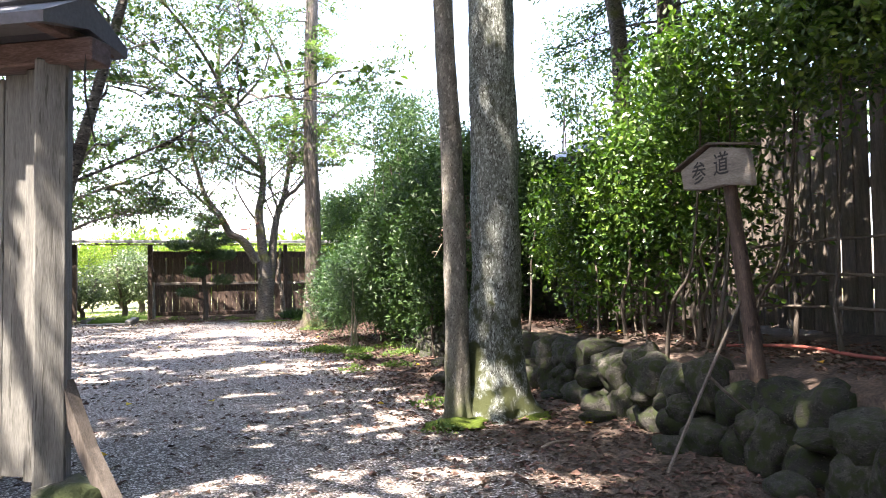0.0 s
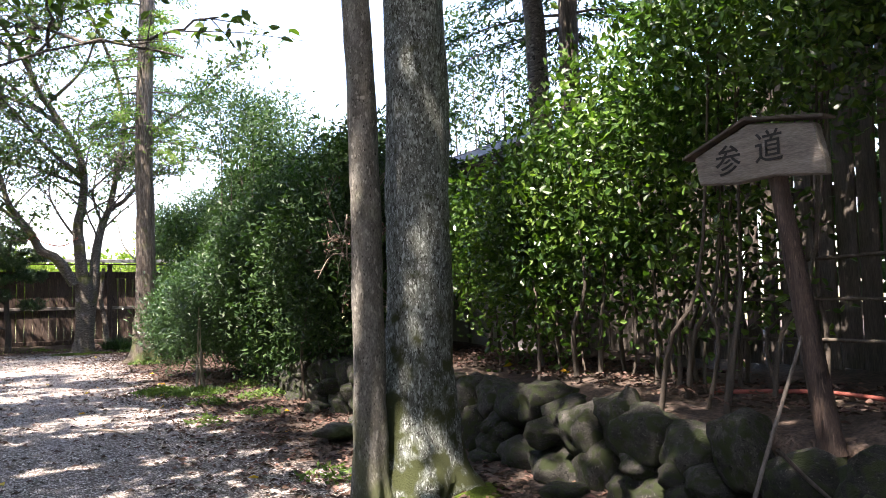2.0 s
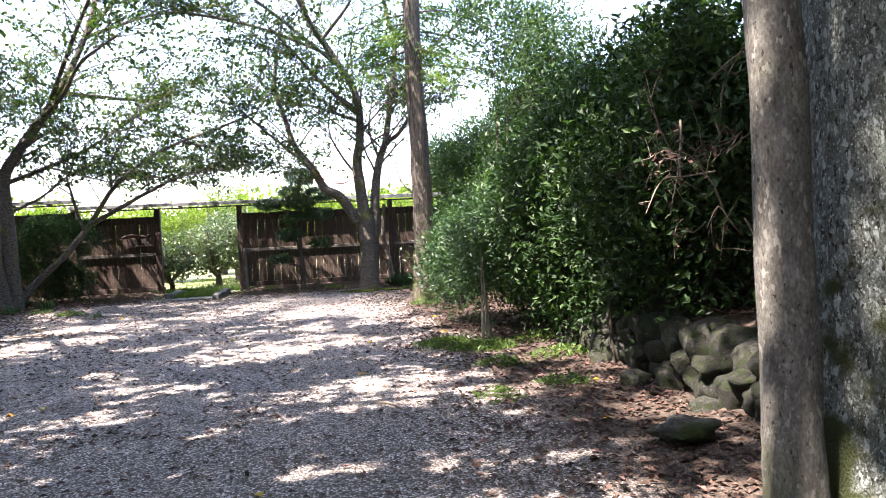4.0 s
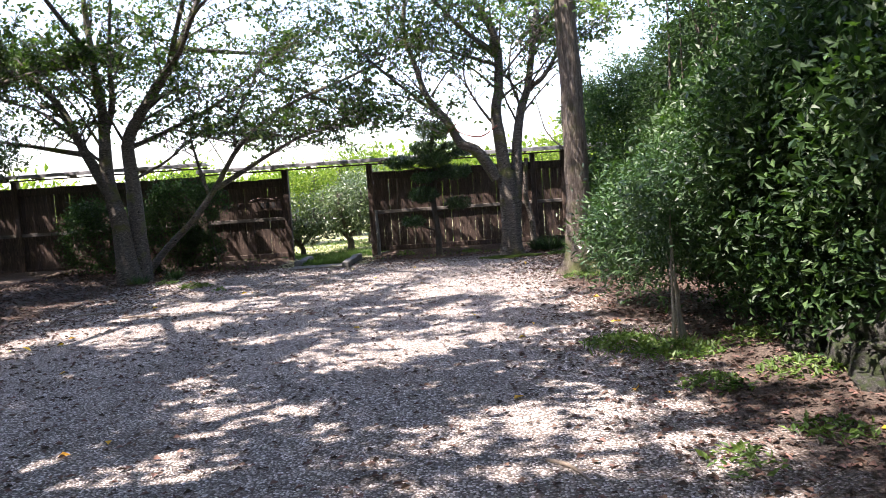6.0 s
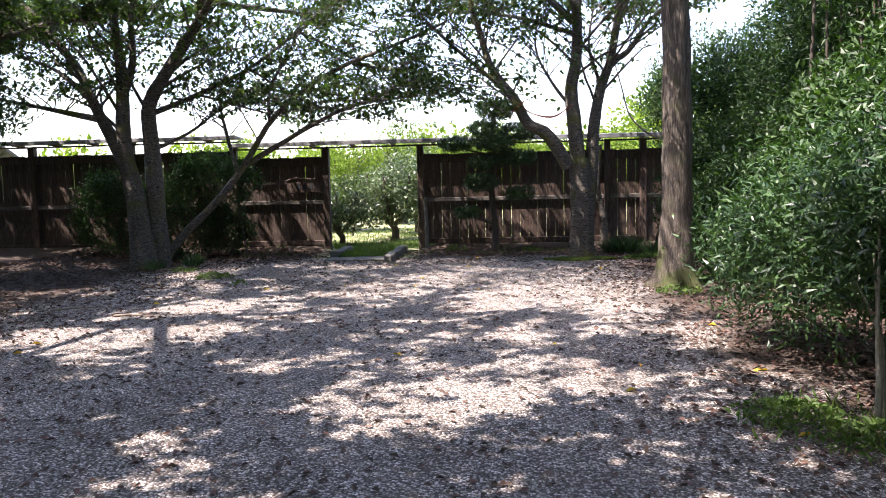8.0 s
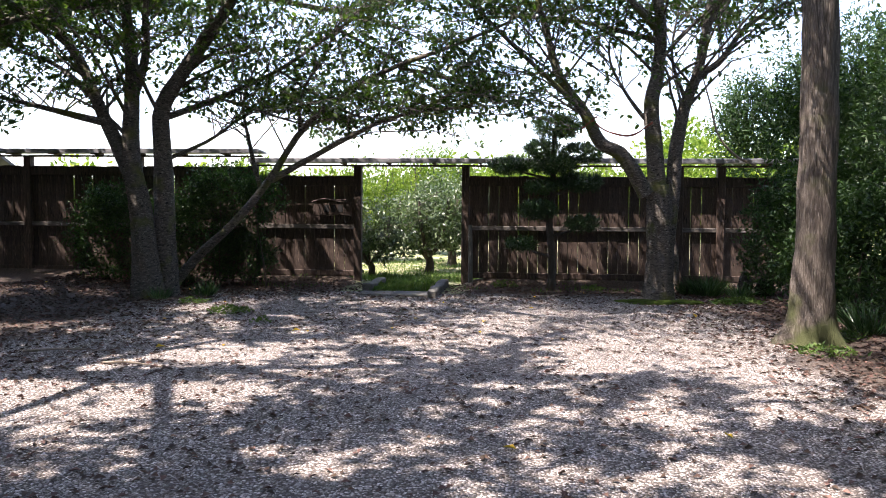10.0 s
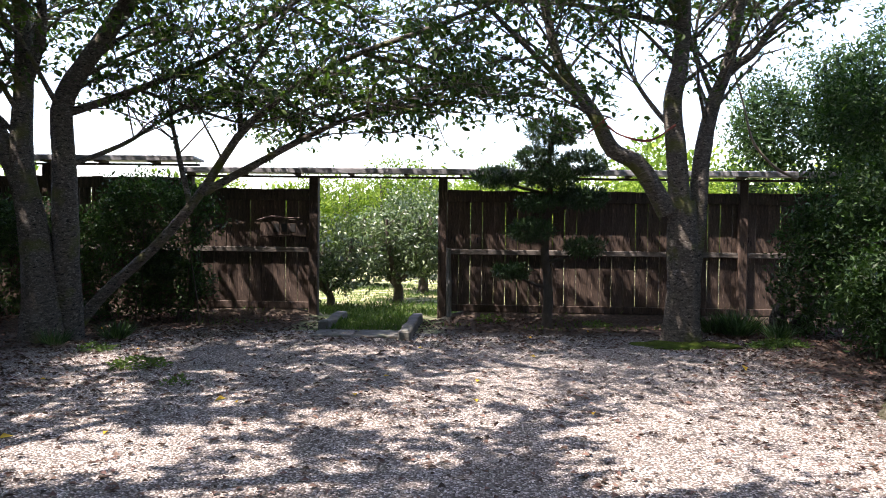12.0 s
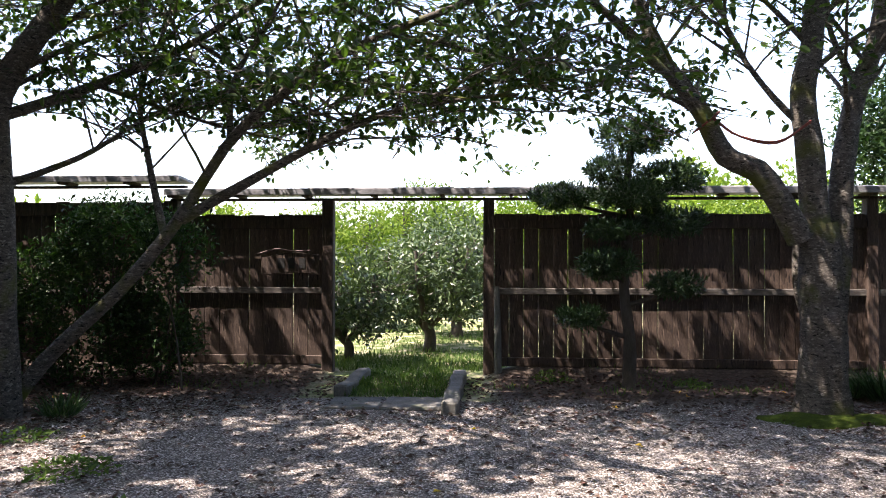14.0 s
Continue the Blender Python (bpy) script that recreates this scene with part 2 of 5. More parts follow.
def ground_material():
    """Gravel in the yard, leaf-strewn soil along its edges, grass beyond the gate."""
    m = bpy.data.materials.new("yard_ground")
    m.use_nodes = True
    nt = m.node_tree
    n, l = nt.nodes, nt.links
    bsdf = n["Principled BSDF"]
    tc = n.new("ShaderNodeTexCoord")
    sep = n.new("ShaderNodeSeparateXYZ")
    l.new(tc.outputs["Object"], sep.inputs[0])

    def noise_tex(scale, detail=5):
        t = n.new("ShaderNodeTexNoise")
        t.inputs["Scale"].default_value, t.inputs["Detail"].default_value = scale, detail
        l.new(tc.outputs["Object"], t.inputs["Vector"])
        return t.outputs[0]

    def op(kind, a, b):
        q = n.new("ShaderNodeMath")
        q.operation = kind
        for i, v in enumerate((a, b)):
            if isinstance(v, (int, float)):
                q.inputs[i].default_value = v
            else:
                l.new(v, q.inputs[i])
        return q.outputs[0]

    def step(v, lo, hi):
        q = n.new("ShaderNodeMapRange")
        q.inputs[1].default_value, q.inputs[2].default_value = lo, hi
        l.new(v, q.inputs[0])
        return q.outputs[0]

    def ramp(v, stops):
        q = n.new("ShaderNodeValToRGB")
        e = q.color_ramp.elements
        while len(e) < len(stops):
            e.new(0.5)
        for i, (p, c) in enumerate(stops):
            e[i].position, e[i].color = p, (*c, 1)
        l.new(v, q.inputs[0])
        return q.outputs[0]

    def blend(f, a, b):
        q = n.new("ShaderNodeMix")
        q.data_type = "RGBA"
        l.new(f, q.inputs[0])
        l.new(a, q.inputs[6])
        l.new(b, q.inputs[7])
        return q.outputs[2]

    vor = n.new("ShaderNodeTexVoronoi")
    vor.inputs["Scale"].default_value = 56
    l.new(tc.outputs["Object"], vor.inputs["Vector"])
    sepc = n.new("ShaderNodeSeparateColor")
    l.new(vor.outputs["Color"], sepc.inputs[0])
    stones = ramp(sepc.outputs[0], [(0.0, (0.088, 0.074, 0.065)), (0.4, (0.25, 0.218, 0.195)), (0.75, (0.44, 0.395, 0.358)), (1.0, (0.72, 0.665, 0.615))])
    # Shade in the crevices between pebbles, put into the colour as a dark speckle.
    crevice_shade = ramp(noise_tex(160, 2), [(0.35, (0.055, 0.046, 0.039)), (0.65, (0.15, 0.126, 0.108))])
    gravel = blend(step(vor.outputs["Distance"], 0.46, 0.62), stones, crevice_shade)
    dirtpatch = step(noise_tex(0.9), 0.5, 0.72)
    earth = ramp(noise_tex(26), [(0.3, (0.035, 0.027, 0.021)), (0.55, (0.08, 0.06, 0.047)), (0.75, (0.14, 0.105, 0.082))])
    dusty = n.new("ShaderNodeMix")
    dusty.data_type = "RGBA"
    l.new(op("MULTIPLY", dirtpatch, 0.45), dusty.inputs[0])
    l.new(gravel, dusty.inputs[6])
    l.new(earth, dusty.inputs[7])
    grass = ramp(noise_tex(3.0, 8), [(0.3, (0.08, 0.11, 0.035)), (0.46, (0.16, 0.2, 0.07)), (0.56, (0.34, 0.31, 0.18)), (0.72, (0.46, 0.41, 0.28))])
    wob = op("MULTIPLY", op("SUBTRACT", noise_tex(0.8), 0.5), 2.2)
    x, y = sep.outputs[0], sep.outputs[1]
    right = step(op("ADD", op("SUBTRACT", x, op("MULTIPLY", step(y, -9.0, -3.0), 0.5)), wob), 3.75, 4.5)
    left = step(op("ADD", op("MULTIPLY", x, -1.0), wob), 3.6, 5.0)
    back = step(op("ADD", y, op("MULTIPLY", wob, 0.8)), -2.9, -1.5)
    gate = op("MULTIPLY", step(op("ABSOLUTE", op("ADD", x, 1.0), 0.0), 1.25, 0.95), 1.0)
    back = op("MULTIPLY", back, op("SUBTRACT", 1.0, gate))
    edge = op("MAXIMUM", op("MAXIMUM", right, left), back)
    c = blend(edge, dusty.outputs[2], earth)
    c = blend(op("MULTIPLY", gate, step(y, -2.05, -1.95)), c, grass)
    c = blend(step(y, 0.0, 0.35), c, grass)
    l.new(c, bsdf.inputs["Base Color"])
    bsdf.inputs["Roughness"].default_value = 0.9
    bsdf.inputs["Specular IOR Level"].default_value = 0.2
    b = n.new("ShaderNodeBump")
    b.inputs["Strength"].default_value, b.inputs["Distance"].default_value = 1.0, 0.018
    l.new(op("SUBTRACT", 1.0, vor.outputs["Distance"]), b.inputs["Height"])
    l.new(b.outputs[0], bsdf.inputs["Normal"])
    return m


M_GROUND = ground_material()
M_BANK = mat("bank_soil_and_litter", [(0.025, 0.019, 0.015), (0.06, 0.044, 0.034), (0.12, 0.085, 0.064)], 5.0, 0.95, 0.8, (1, 1, 1), 40, bump_dist=0.03)


# ---- mesh helpers ----
rng = np.random.default_rng(7)


def quad_mesh(name, verts, quads, material, smooth=False):
    """A mesh from arrays of corners and four-cornered faces."""
    me = bpy.data.meshes.new(name)
    v = np.ascontiguousarray(verts, dtype=np.float32)
    q = np.ascontiguousarray(quads, dtype=np.int32)
    me.vertices.add(len(v))
    me.vertices.foreach_set("co", v.ravel())
    me.loops.add(q.size)
    me.loops.foreach_set("vertex_index", q.ravel())
    me.polygons.add(len(q))
    k = q.shape[1]
    me.polygons.foreach_set("loop_start", np.arange(0, q.size, k, dtype=np.int32))
    me.polygons.foreach_set("use_smooth", np.full(len(q), smooth))
    me.update(calc_edges=True)
    me.validate()
    me.materials.append(material)
    return me


def bm_mesh(name, bm, material, smooth=False):
    me = bpy.data.meshes.new(name)
    for f in bm.faces:
        f.smooth = smooth
    bm.to_mesh(me)
    bm.free()
    me.materials.append(material)
    return me


def part(name, data, parent, label="", m=None):
    """Links mesh data as one object under a thing or a part."""
    ob = new(name, data)
    ob.parent = parent
    if m is not None:
        ob.matrix_basis = m
    return tagged(ob, label)


def thing(name, at, label, category, group="", kind="", turn=0.0):
    ob = new(name)
    ob.matrix_basis = pose(*at, 0, 0, turn)
    ob.empty_display_size = 0.2
    return tagged(ob, label, category, group, kind)


def box(x0, x1, y0, y1, z0, z1, bevel=0.006):
    bm = bmesh.new()
    bmesh.ops.create_cube(bm, size=1)
    bmesh.ops.scale(bm, vec=(x1 - x0, y1 - y0, z1 - z0), verts=bm.verts)
    bmesh.ops.translate(bm, vec=((x0 + x1) / 2, (y0 + y1) / 2, (z0 + z1) / 2), verts=bm.verts)
    if bevel:
        bmesh.ops.bevel(bm, geom=bm.edges[:], offset=bevel, segments=1, affect="EDGES")
    return bm


def spline(ctrl, n):
    """A smooth run of n points through the control points."""
    p = np.array(ctrl, float)
    p = np.vstack([2 * p[0] - p[1], p, 2 * p[-1] - p[-2]])
    out = []
    for u in np.linspace(0, len(ctrl) - 1 - 1e-6, n):
        i = int(u)
        t = u - i
        a, b, c, d = p[i:i + 4]
        out.append(0.5 * (2 * b + (c - a) * t + (2 * a - 5 * b + 4 * c - d) * t * t + (3 * b - a - 3 * c + d) * t ** 3))
    return np.array(out)


def tube(pts, radii, sides=8, rough=0.0):
    """Corners and faces of a tapering tube along pts."""
    pts = np.asarray(pts, float)
    n = len(pts)
    tan = np.gradient(pts, axis=0)
    tan /= np.linalg.norm(tan, axis=1)[:, None] + 1e-9
    ref = np.where(np.abs(tan[:, 2:3]) > 0.9, [[1.0, 0, 0]], [[0, 0, 1.0]])
    s = np.cross(tan, ref)
    s /= np.linalg.norm(s, axis=1)[:, None] + 1e-9
    if n > 1:
        for i in range(1, n):
            v = s[i - 1] - tan[i] * (s[i - 1] @ tan[i])
            s[i] = v / (np.linalg.norm(v) + 1e-9)
    b = np.cross(tan, s)
    a = np.linspace(0, 2 * np.pi, sides, endpoint=False)
    r = np.broadcast_to(np.asarray(radii, float), (n,))[:, None] * np.ones(sides)
    if rough:
        k = np.arange(n)[:, None]
        r = r * (1 + rough * (np.sin(a * 3 + k * 0.7) * 0.5 + np.sin(a * 5 - k * 0.45 + 1) * 0.35 + rng.normal(0, 0.25, r.shape)))
    v = pts[:, None] + r[..., None] * (np.cos(a)[None, :, None] * s[:, None] + np.sin(a)[None, :, None] * b[:, None])
    i = np.arange(n - 1)[:, None] * sides
    j = np.arange(sides)[None]
    j2 = (j + 1) % sides
    q = np.stack([i + j, i + j2, i + sides + j2, i + sides + j], -1).reshape(-1, 4)
    return v.reshape(-1, 3), q


def joined(pieces):
    vs, qs, k = [], [], 0
    for v, q in pieces:
        vs.append(v)
        qs.append(q + k)
        k += len(v)
    return np.vstack(vs), np.vstack(qs)


def leaf_faces(base, axis, length, width, up=None, fold=0.12, oval=False):
    """One folded, pointed leaf at every base point, along its axis; an oval one has two halves on its midrib."""
    n = len(base)
    axis = axis / (np.linalg.norm(axis, axis=1)[:, None] + 1e-9)
    nrm = rng.normal(size=(n, 3)) * 0.6 if up is None else up + rng.normal(size=(n, 3)) * 0.45
    side = np.cross(axis, nrm)
    side /= np.linalg.norm(side, axis=1)[:, None] + 1e-9
    nrm = np.cross(side, axis)
    size = (0.7 + 0.6 * rng.random(n))[:, None]
    ln, wd = length * size, width * size
    if oval:
        e1, e2, tip = base + axis * ln * 0.28 + nrm * ln * fold, base + axis * ln * 0.68 + nrm * ln * fold * 0.9, base + axis * ln
        v = np.stack([base, e1 - side * wd * 0.48, e2 - side * wd * 0.42, tip, e2 + side * wd * 0.42, e1 + side * wd * 0.48], 1).reshape(-1, 3)
        k = np.arange(n)[:, None] * 6
        return v, np.concatenate([k + np.array([[0, 1, 2, 3]]), k + np.array([[0, 3, 4, 5]])])
    mid = base + axis * ln * 0.42 + nrm * ln * fold
    v = np.stack([base, mid - side * wd * 0.5, base + axis * ln - nrm * ln * 0.05, mid + side * wd * 0.5], 1).reshape(-1, 3)
    return v, np.arange(4 * n).reshape(-1, 4)


def wavy(d, k):
    """A cheap smooth noise of directions or places, about -1 to 1."""
    return (np.sin(d[:, 0] * k * 1.7 + 1.3 + 2 * np.sin(d[:, 1] * k)) + np.sin(d[:, 1] * k * 2.1 + 0.7 + 2 * np.sin(d[:, 2] * k * 1.1))
            + np.sin(d[:, 2] * k * 1.9 + 2.9 + 2 * np.sin(d[:, 0] * k * 0.9))) / 3


def foliage_points(blobs, per_m2, clump=8, spread=0.09, depth=0.35):
    """Leaf places and outward ways on the uneven, gappy shells of a set of ellipsoids (cx, cy, cz, rx, ry, rz)."""
    P, D = [], []
    for cx, cy, cz, rx, ry, rz in blobs:
        area = 4 * np.pi * ((rx * ry) ** 1.6 / 3 + (rx * rz) ** 1.6 / 3 + (ry * rz) ** 1.6 / 3) ** (1 / 1.6)
        n = max(4, int(area * per_m2 / clump))
        d = rng.normal(size=(n, 3))
        d /= np.linalg.norm(d, axis=1)[:, None]
        f = 1 - depth * rng.random(n) ** 2.2 + 0.1 * wavy(d + cx, 2.6) + 0.05 * wavy(d + cy, 6.5)
        keep = wavy(d * max(rx, rz) + cz + cy, 4.0) > -0.62
        d, f = d[keep], f[keep]
        c = np.array([cx, cy, cz]) + d * f[:, None] * np.array([rx, ry, rz])
        d2 = d / np.array([rx, ry, rz])
        d2 /= np.linalg.norm(d2, axis=1)[:, None]
        P.append(np.repeat(c, clump, 0) + rng.normal(size=(len(c) * clump, 3)) * spread)
        D.append(np.repeat(d2, clump, 0))
    return np.vstack(P), np.vstack(D)


def foliage(name, parent, material, blobs, per_m2, length, width, clump=8, spread=0.09, depth=0.35, lift=0.1, zmin=0.03, label="", out=0.25, oval=False):
    P, D = foliage_points(blobs, per_m2, clump, spread, depth)
    ok = P[:, 2] > zmin
    P, D = P[ok], D[ok]
    axis = D * out + rng.normal(size=P.shape) * 0.75 + np.array([0, 0, lift])
    v, q = leaf_faces(P, axis, length, width, up=D * 0.9 + np.array([0, 0, 0.6]), oval=oval)
    return part(name, quad_mesh(name, v, q, material), parent, label)


def branchwork(limbs, reach, sprays, twigs, leaves, seed, leaf_len, leaf_wid, start=0.35, zmin=2.2, rise=0.25, droop=0.35, oval=False):
    """Side branches, twigs and leaves along limbs. Returns wood pieces and leaf arrays."""
    r = np.random.default_rng(seed)
    wood, base, axis = [], [], []
    for pts, r0, r1 in limbs:
        n = len(pts)
        for s in range(sprays):
            u = start + (1 - start) * (s + r.random()) / sprays
            i = min(n - 2, int(u * (n - 1)))
            p0 = pts[i]
            if p0[2] < zmin:
                continue
            along = pts[i + 1] - pts[i]
            along /= np.linalg.norm(along) + 1e-9
            ang = r.random() * 2 * np.pi
            d = np.array([np.cos(ang), np.sin(ang), rise + 0.5 * r.random()]) + along * 0.6
            d /= np.linalg.norm(d)
            ln = reach * (0.35 + 0.85 * r.random())
            m = 7
            uu = np.linspace(0, 1, m)[:, None]
            b = p0 + d * ln * uu + np.array([0, 0, -droop * ln]) * uu ** 2 * 0.6 + np.cumsum(r.normal(0, 0.05, (m, 3)), 0) * uu
            rad = max(0.012, (r0 + (r1 - r0) * u) * 0.3)
            wood.append(tube(b, np.linspace(rad, 0.007, m), 5))
            for _ in range(twigs):
                v = 0.25 + 0.75 * r.random() ** 0.8
                j = min(m - 2, int(v * (m - 1)))
                t0 = b[j] + (b[j + 1] - b[j]) * r.random()
                td = r.normal(size=3) * np.array([1, 1, 0.35]) + d * 0.5 + np.array([0, 0, 0.1])
                td /= np.linalg.norm(td)
                tl = 0.3 + 0.6 * r.random()
                tw = t0 + td * tl * np.linspace(0, 1, 3)[:, None] + np.array([0, 0, -0.12 * tl]) * np.linspace(0, 1, 3)[:, None] ** 2
                wood.append(tube(tw, np.linspace(0.006, 0.002, 3), 3))
                w = r.random(leaves)[:, None]
                base.append(t0 + td * tl * (0.1 + 0.95 * w) + r.normal(0, 0.035, (leaves, 3)))
                axis.append(td * 0.5 + r.normal(size=(leaves, 3)) * 0.65 + np.array([0, 0, -0.35]))
    base, axis = np.vstack(base), np.vstack(axis)
    return wood, leaf_faces(base, axis, leaf_len, leaf_wid, up=np.array([0, 0, 0.8]), oval=oval)


def limb_run(ctrl, r0, r1, n=26):
    return spline(ctrl, n), r0, r1


# ---- ground ----
def height(x, y):
    """The yard is level; low soil banks rise along its edges."""
    r = np.clip((x - 4.6) / 1.2, 0, 1) * np.clip((-4 - y) / 3, 0, 1) * np.clip((12 - x) / 3, 0, 1)
    a = np.clip((-x - 5.2) / 2.0, 0, 1)
    f = np.clip((np.abs(x + 1.0) - 1.0) / 0.4, 0, 1) * np.exp(-((y - 0.05) / 0.4) ** 2)
    return 0.13 * f * (np.abs(x) < 16) + 0.10 * r + 0.12 * a * np.clip((1 - y) / 2, 0, 1) + 0.012 * np.sin(x * 1.3 + 0.5) * np.sin(y * 0.9)


def ground():
    xs = np.unique(np.concatenate([np.linspace(-14, 14, 113), np.linspace(-400, -14, 14), np.linspace(14, 400, 14)]))
    ys = np.unique(np.concatenate([np.linspace(-34, 14, 289), np.linspace(-300, -34, 10), np.linspace(14, 900, 20)]))
    X, Y = np.meshgrid(xs, ys)
    Z = height(X, Y)
    v = np.stack([X, Y, Z], -1).reshape(-1, 3)
    nx, ny = len(xs), len(ys)
    i = (np.arange(ny - 1)[:, None] * nx + np.arange(nx - 1)[None]).ravel()
    q = np.stack([i, i + 1, i + 1 + nx, i + nx], -1)
    tagged(new("ground", quad_mesh("ground", v, q, M_GROUND, True)), "level gravel yard with leaf-strewn soil edges and orchard grass", "ground", kind="structure")


ground()


def wall_x(y):
    """Where the face of the stone wall runs."""
    return 5.38 + 0.05 * np.sin(y * 0.9)


def bank():
    """The earth bank held by the stone wall."""
    ys = np.linspace(-32, -8, 73)
    cols = []
    for k, (dx, f) in enumerate([(0.22, -0.2), (0.26, 0.9), (0.6, 1.0), (1.2, 1.05), (2.0, 1.1), (3.2, 1.15), (6.0, 1.2), (9.0, 0.0)]):
        top = 0.6 * np.clip((-12.2 - ys) / 3.0, 0, 1) + 0.04
        cols.append(np.stack([wall_x(ys) + dx, ys, top * f + 0.04 * np.sin(ys * 2.3 + k * 1.7) * (k > 1)], -1))
    v = np.stack(cols, 1)
    n, m = v.shape[:2]
    i = (np.arange(n - 1)[:, None] * m + np.arange(m - 1)[None]).ravel()
    q = np.stack([i, i + 1, i + 1 + m, i + m], -1)
    tagged(new("bank", quad_mesh("bank", v.reshape(-1, 3), q, M_BANK, True)), "raised bank of dark soil and leaf litter behind stone wall", "bank", kind="structure")


bank()


# ---- the gate fence across the yard ----
def boards(parent, x0, x1, z0, z1, width, gap, material, y=0.0, thick=0.022, seed=1):
    """Upright boards, each its own piece, on a few shared meshes."""
    r = random.Random(seed)
    n = max(1, round((x1 - x0) / width))
    w = (x1 - x0) / n
    shared = [bm_mesh("board", box(-w / 2 + gap * g, w / 2 - gap * g, -thick / 2, thick / 2, z0, z1, 0.004), material) for g in (0.15, 0.4, 0.7)]
    for i in range(n):
        part("board", shared[r.choice((0, 1, 1, 2))], parent, m=pose(x0 + (i + 0.5) * w, y + r.uniform(-0.004, 0.004), r.uniform(-0.012, 0.012), 0, r.uniform(-0.25, 0.25), r.uniform(-0.8, 0.8)))


def gate_fence(name, x0, x1, roof, posts, label, gaps=0.0045):
    ob = thing(name, (0, 0, 0), label, "fence", "fence bays round the gate")
    boards(ob, x0, x1, 0.12, roof - 0.32, 0.203, gaps, M_FENCE, 0.0, seed=int(x0 * 10) + 90)
    for z0, z1, d in ((roof - 0.52, roof - 0.33, 0.045), (1.11, 1.2, 0.06), (0.13, 0.25, 0.045)):
        part("rail", bm_mesh("rail", box(x0, x1, -0.013 - d, -0.013, z0, z1, 0.008), M_RAIL if d > 0.05 else M_FENCE), ob)
    for x, w in posts:
        part("post", bm_mesh("post", box(x - w / 2, x + w / 2, -0.1, 0.06, -0.05, roof - 0.12, 0.012), M_FENCE), ob)
    return ob


def fence_roof(x0, x1, z, label):
    ob = thing("fence_roof", (0, 0, z), label, "roof", "roof strips along the fence")
    n = max(1, round((x1 - x0) / 1.9))
    w = (x1 - x0) / n
    for i in range(n):
        a, b = x0 + i * w, x0 + (i + 1) * w - 0.006
        bm = box(a, b, -0.27, 0.27, -0.02, 0.02, 0.006)
        part("roof_board", bm_mesh("roof_board", bm, M_ROOFWOOD), ob, m=pose(0, 0, -0.03 + 0.006 * (i % 2), -4, 0, 0.15 * (i % 3 - 1)))
    part("fascia", bm_mesh("fascia", box(x0, x1, -0.292, -0.272, -0.085, 0.0, 0.005), M_ROOFWOOD), ob)
    part("beam", bm_mesh("beam", box(x0, x1, -0.07, 0.04, -0.15, -0.115, 0.008), M_FENCE), ob)
    for i in range(int((x1 - x0) / 0.95) + 1):
        x = x0 + 0.05 + i * 0.95
        if x < x1 - 0.05:
            part("bracket", bm_mesh("bracket", box(x - 0.02, x + 0.02, -0.26, 0.24, -0.113, -0.055, 0.006), M_FENCE), ob)
    return ob


gate_fence("wooden_fence", 0.15, 7.6, 2.53, [(0.075, 0.15), (4.35, 0.13), (5.15, 0.15), (7.55, 0.14)],
           "dark brown board fence with rails beside the gate opening")
gate_fence("wooden_fence", -4.35, -2.24, 2.53, [(-2.16, 0.16), (-4.4, 0.2)],
           "dark brown board fence bay carrying a small nameboard", 0.004)
gate_fence("wooden_fence", -13.5, -4.5, 2.72, [(-6.9, 0.16), (-9.4, 0.16), (-13.4, 0.16)],
           "shaded dark board fence under a higher roof strip", 0.003)
fence_roof(-4.42, 7.7, 2.555, "weathered grey board roof strip over fence and gate")
fence_roof(-13.6, -4.2, 2.745, "raised weathered grey roof strip over dark fence")


def stake():
    ob = thing("support_stake", (0.2, -0.16, 0), "rough grey wooden stake leaning on the gate post", "stake")
    v, q = tube([(0, 0, -0.05), (0.0, 0.01, 0.6), (-0.02, 0.05, 1.22)], [0.05, 0.045, 0.04], 8, 0.06)
    part("pole", quad_mesh("pole", v, q, M_GREYWOOD, True), ob)


stake()


def prop():
    ob = thing("support_post", (4.15, -0.28, 0), "crooked weathered trunk post propped against the fence", "post")
    v, q = tube(spline([(0.1, 0, -0.05), (0.08, 0.0, 0.7), (-0.05, 0.02, 1.4), (0.03, 0.1, 2.3)], 14), np.linspace(0.085, 0.05, 14), 9, 0.08)
    part("pole", quad_mesh("pole", v, q, M_CHERRY, True), ob)


prop()


def nameboard():
    ob = thing("nameboard", (-2.68, -0.105, 1.53), "small dark wooden nameboard with faded characters on the fence", "sign")
    bm = box(-0.41, 0.41, -0.018, 0.018, -0.145, 0.14, 0.012)
    bmesh.ops.subdivide_edges(bm, edges=[e for e in bm.edges if abs(e.verts[0].co.x - e.verts[1].co.x) > 0.5], cuts=6)
    for v in bm.verts:
        v.co.z += 0.014 * math.sin(v.co.x * 9 + 1)
    part("panel", bm_mesh("panel", bm, M_FENCE), ob)
    for x in (-0.12, 0.02, 0.17):
        part("character_bar", bm_mesh("character_bar", box(x - 0.045, x + 0.045, -0.024, -0.0185, -0.07, 0.075, 0.0), M_INK), ob)
    v, q = tube(spline([(-0.45, -0.02, 0.13), (-0.2, -0.03, 0.2), (0.05, -0.03, 0.17), (0.3, -0.03, 0.18)], 10), 0.012, 5)
    part("hanging_branch", quad_mesh("hanging_branch", v, q, M_EAVE, True), ob)


nameboard()


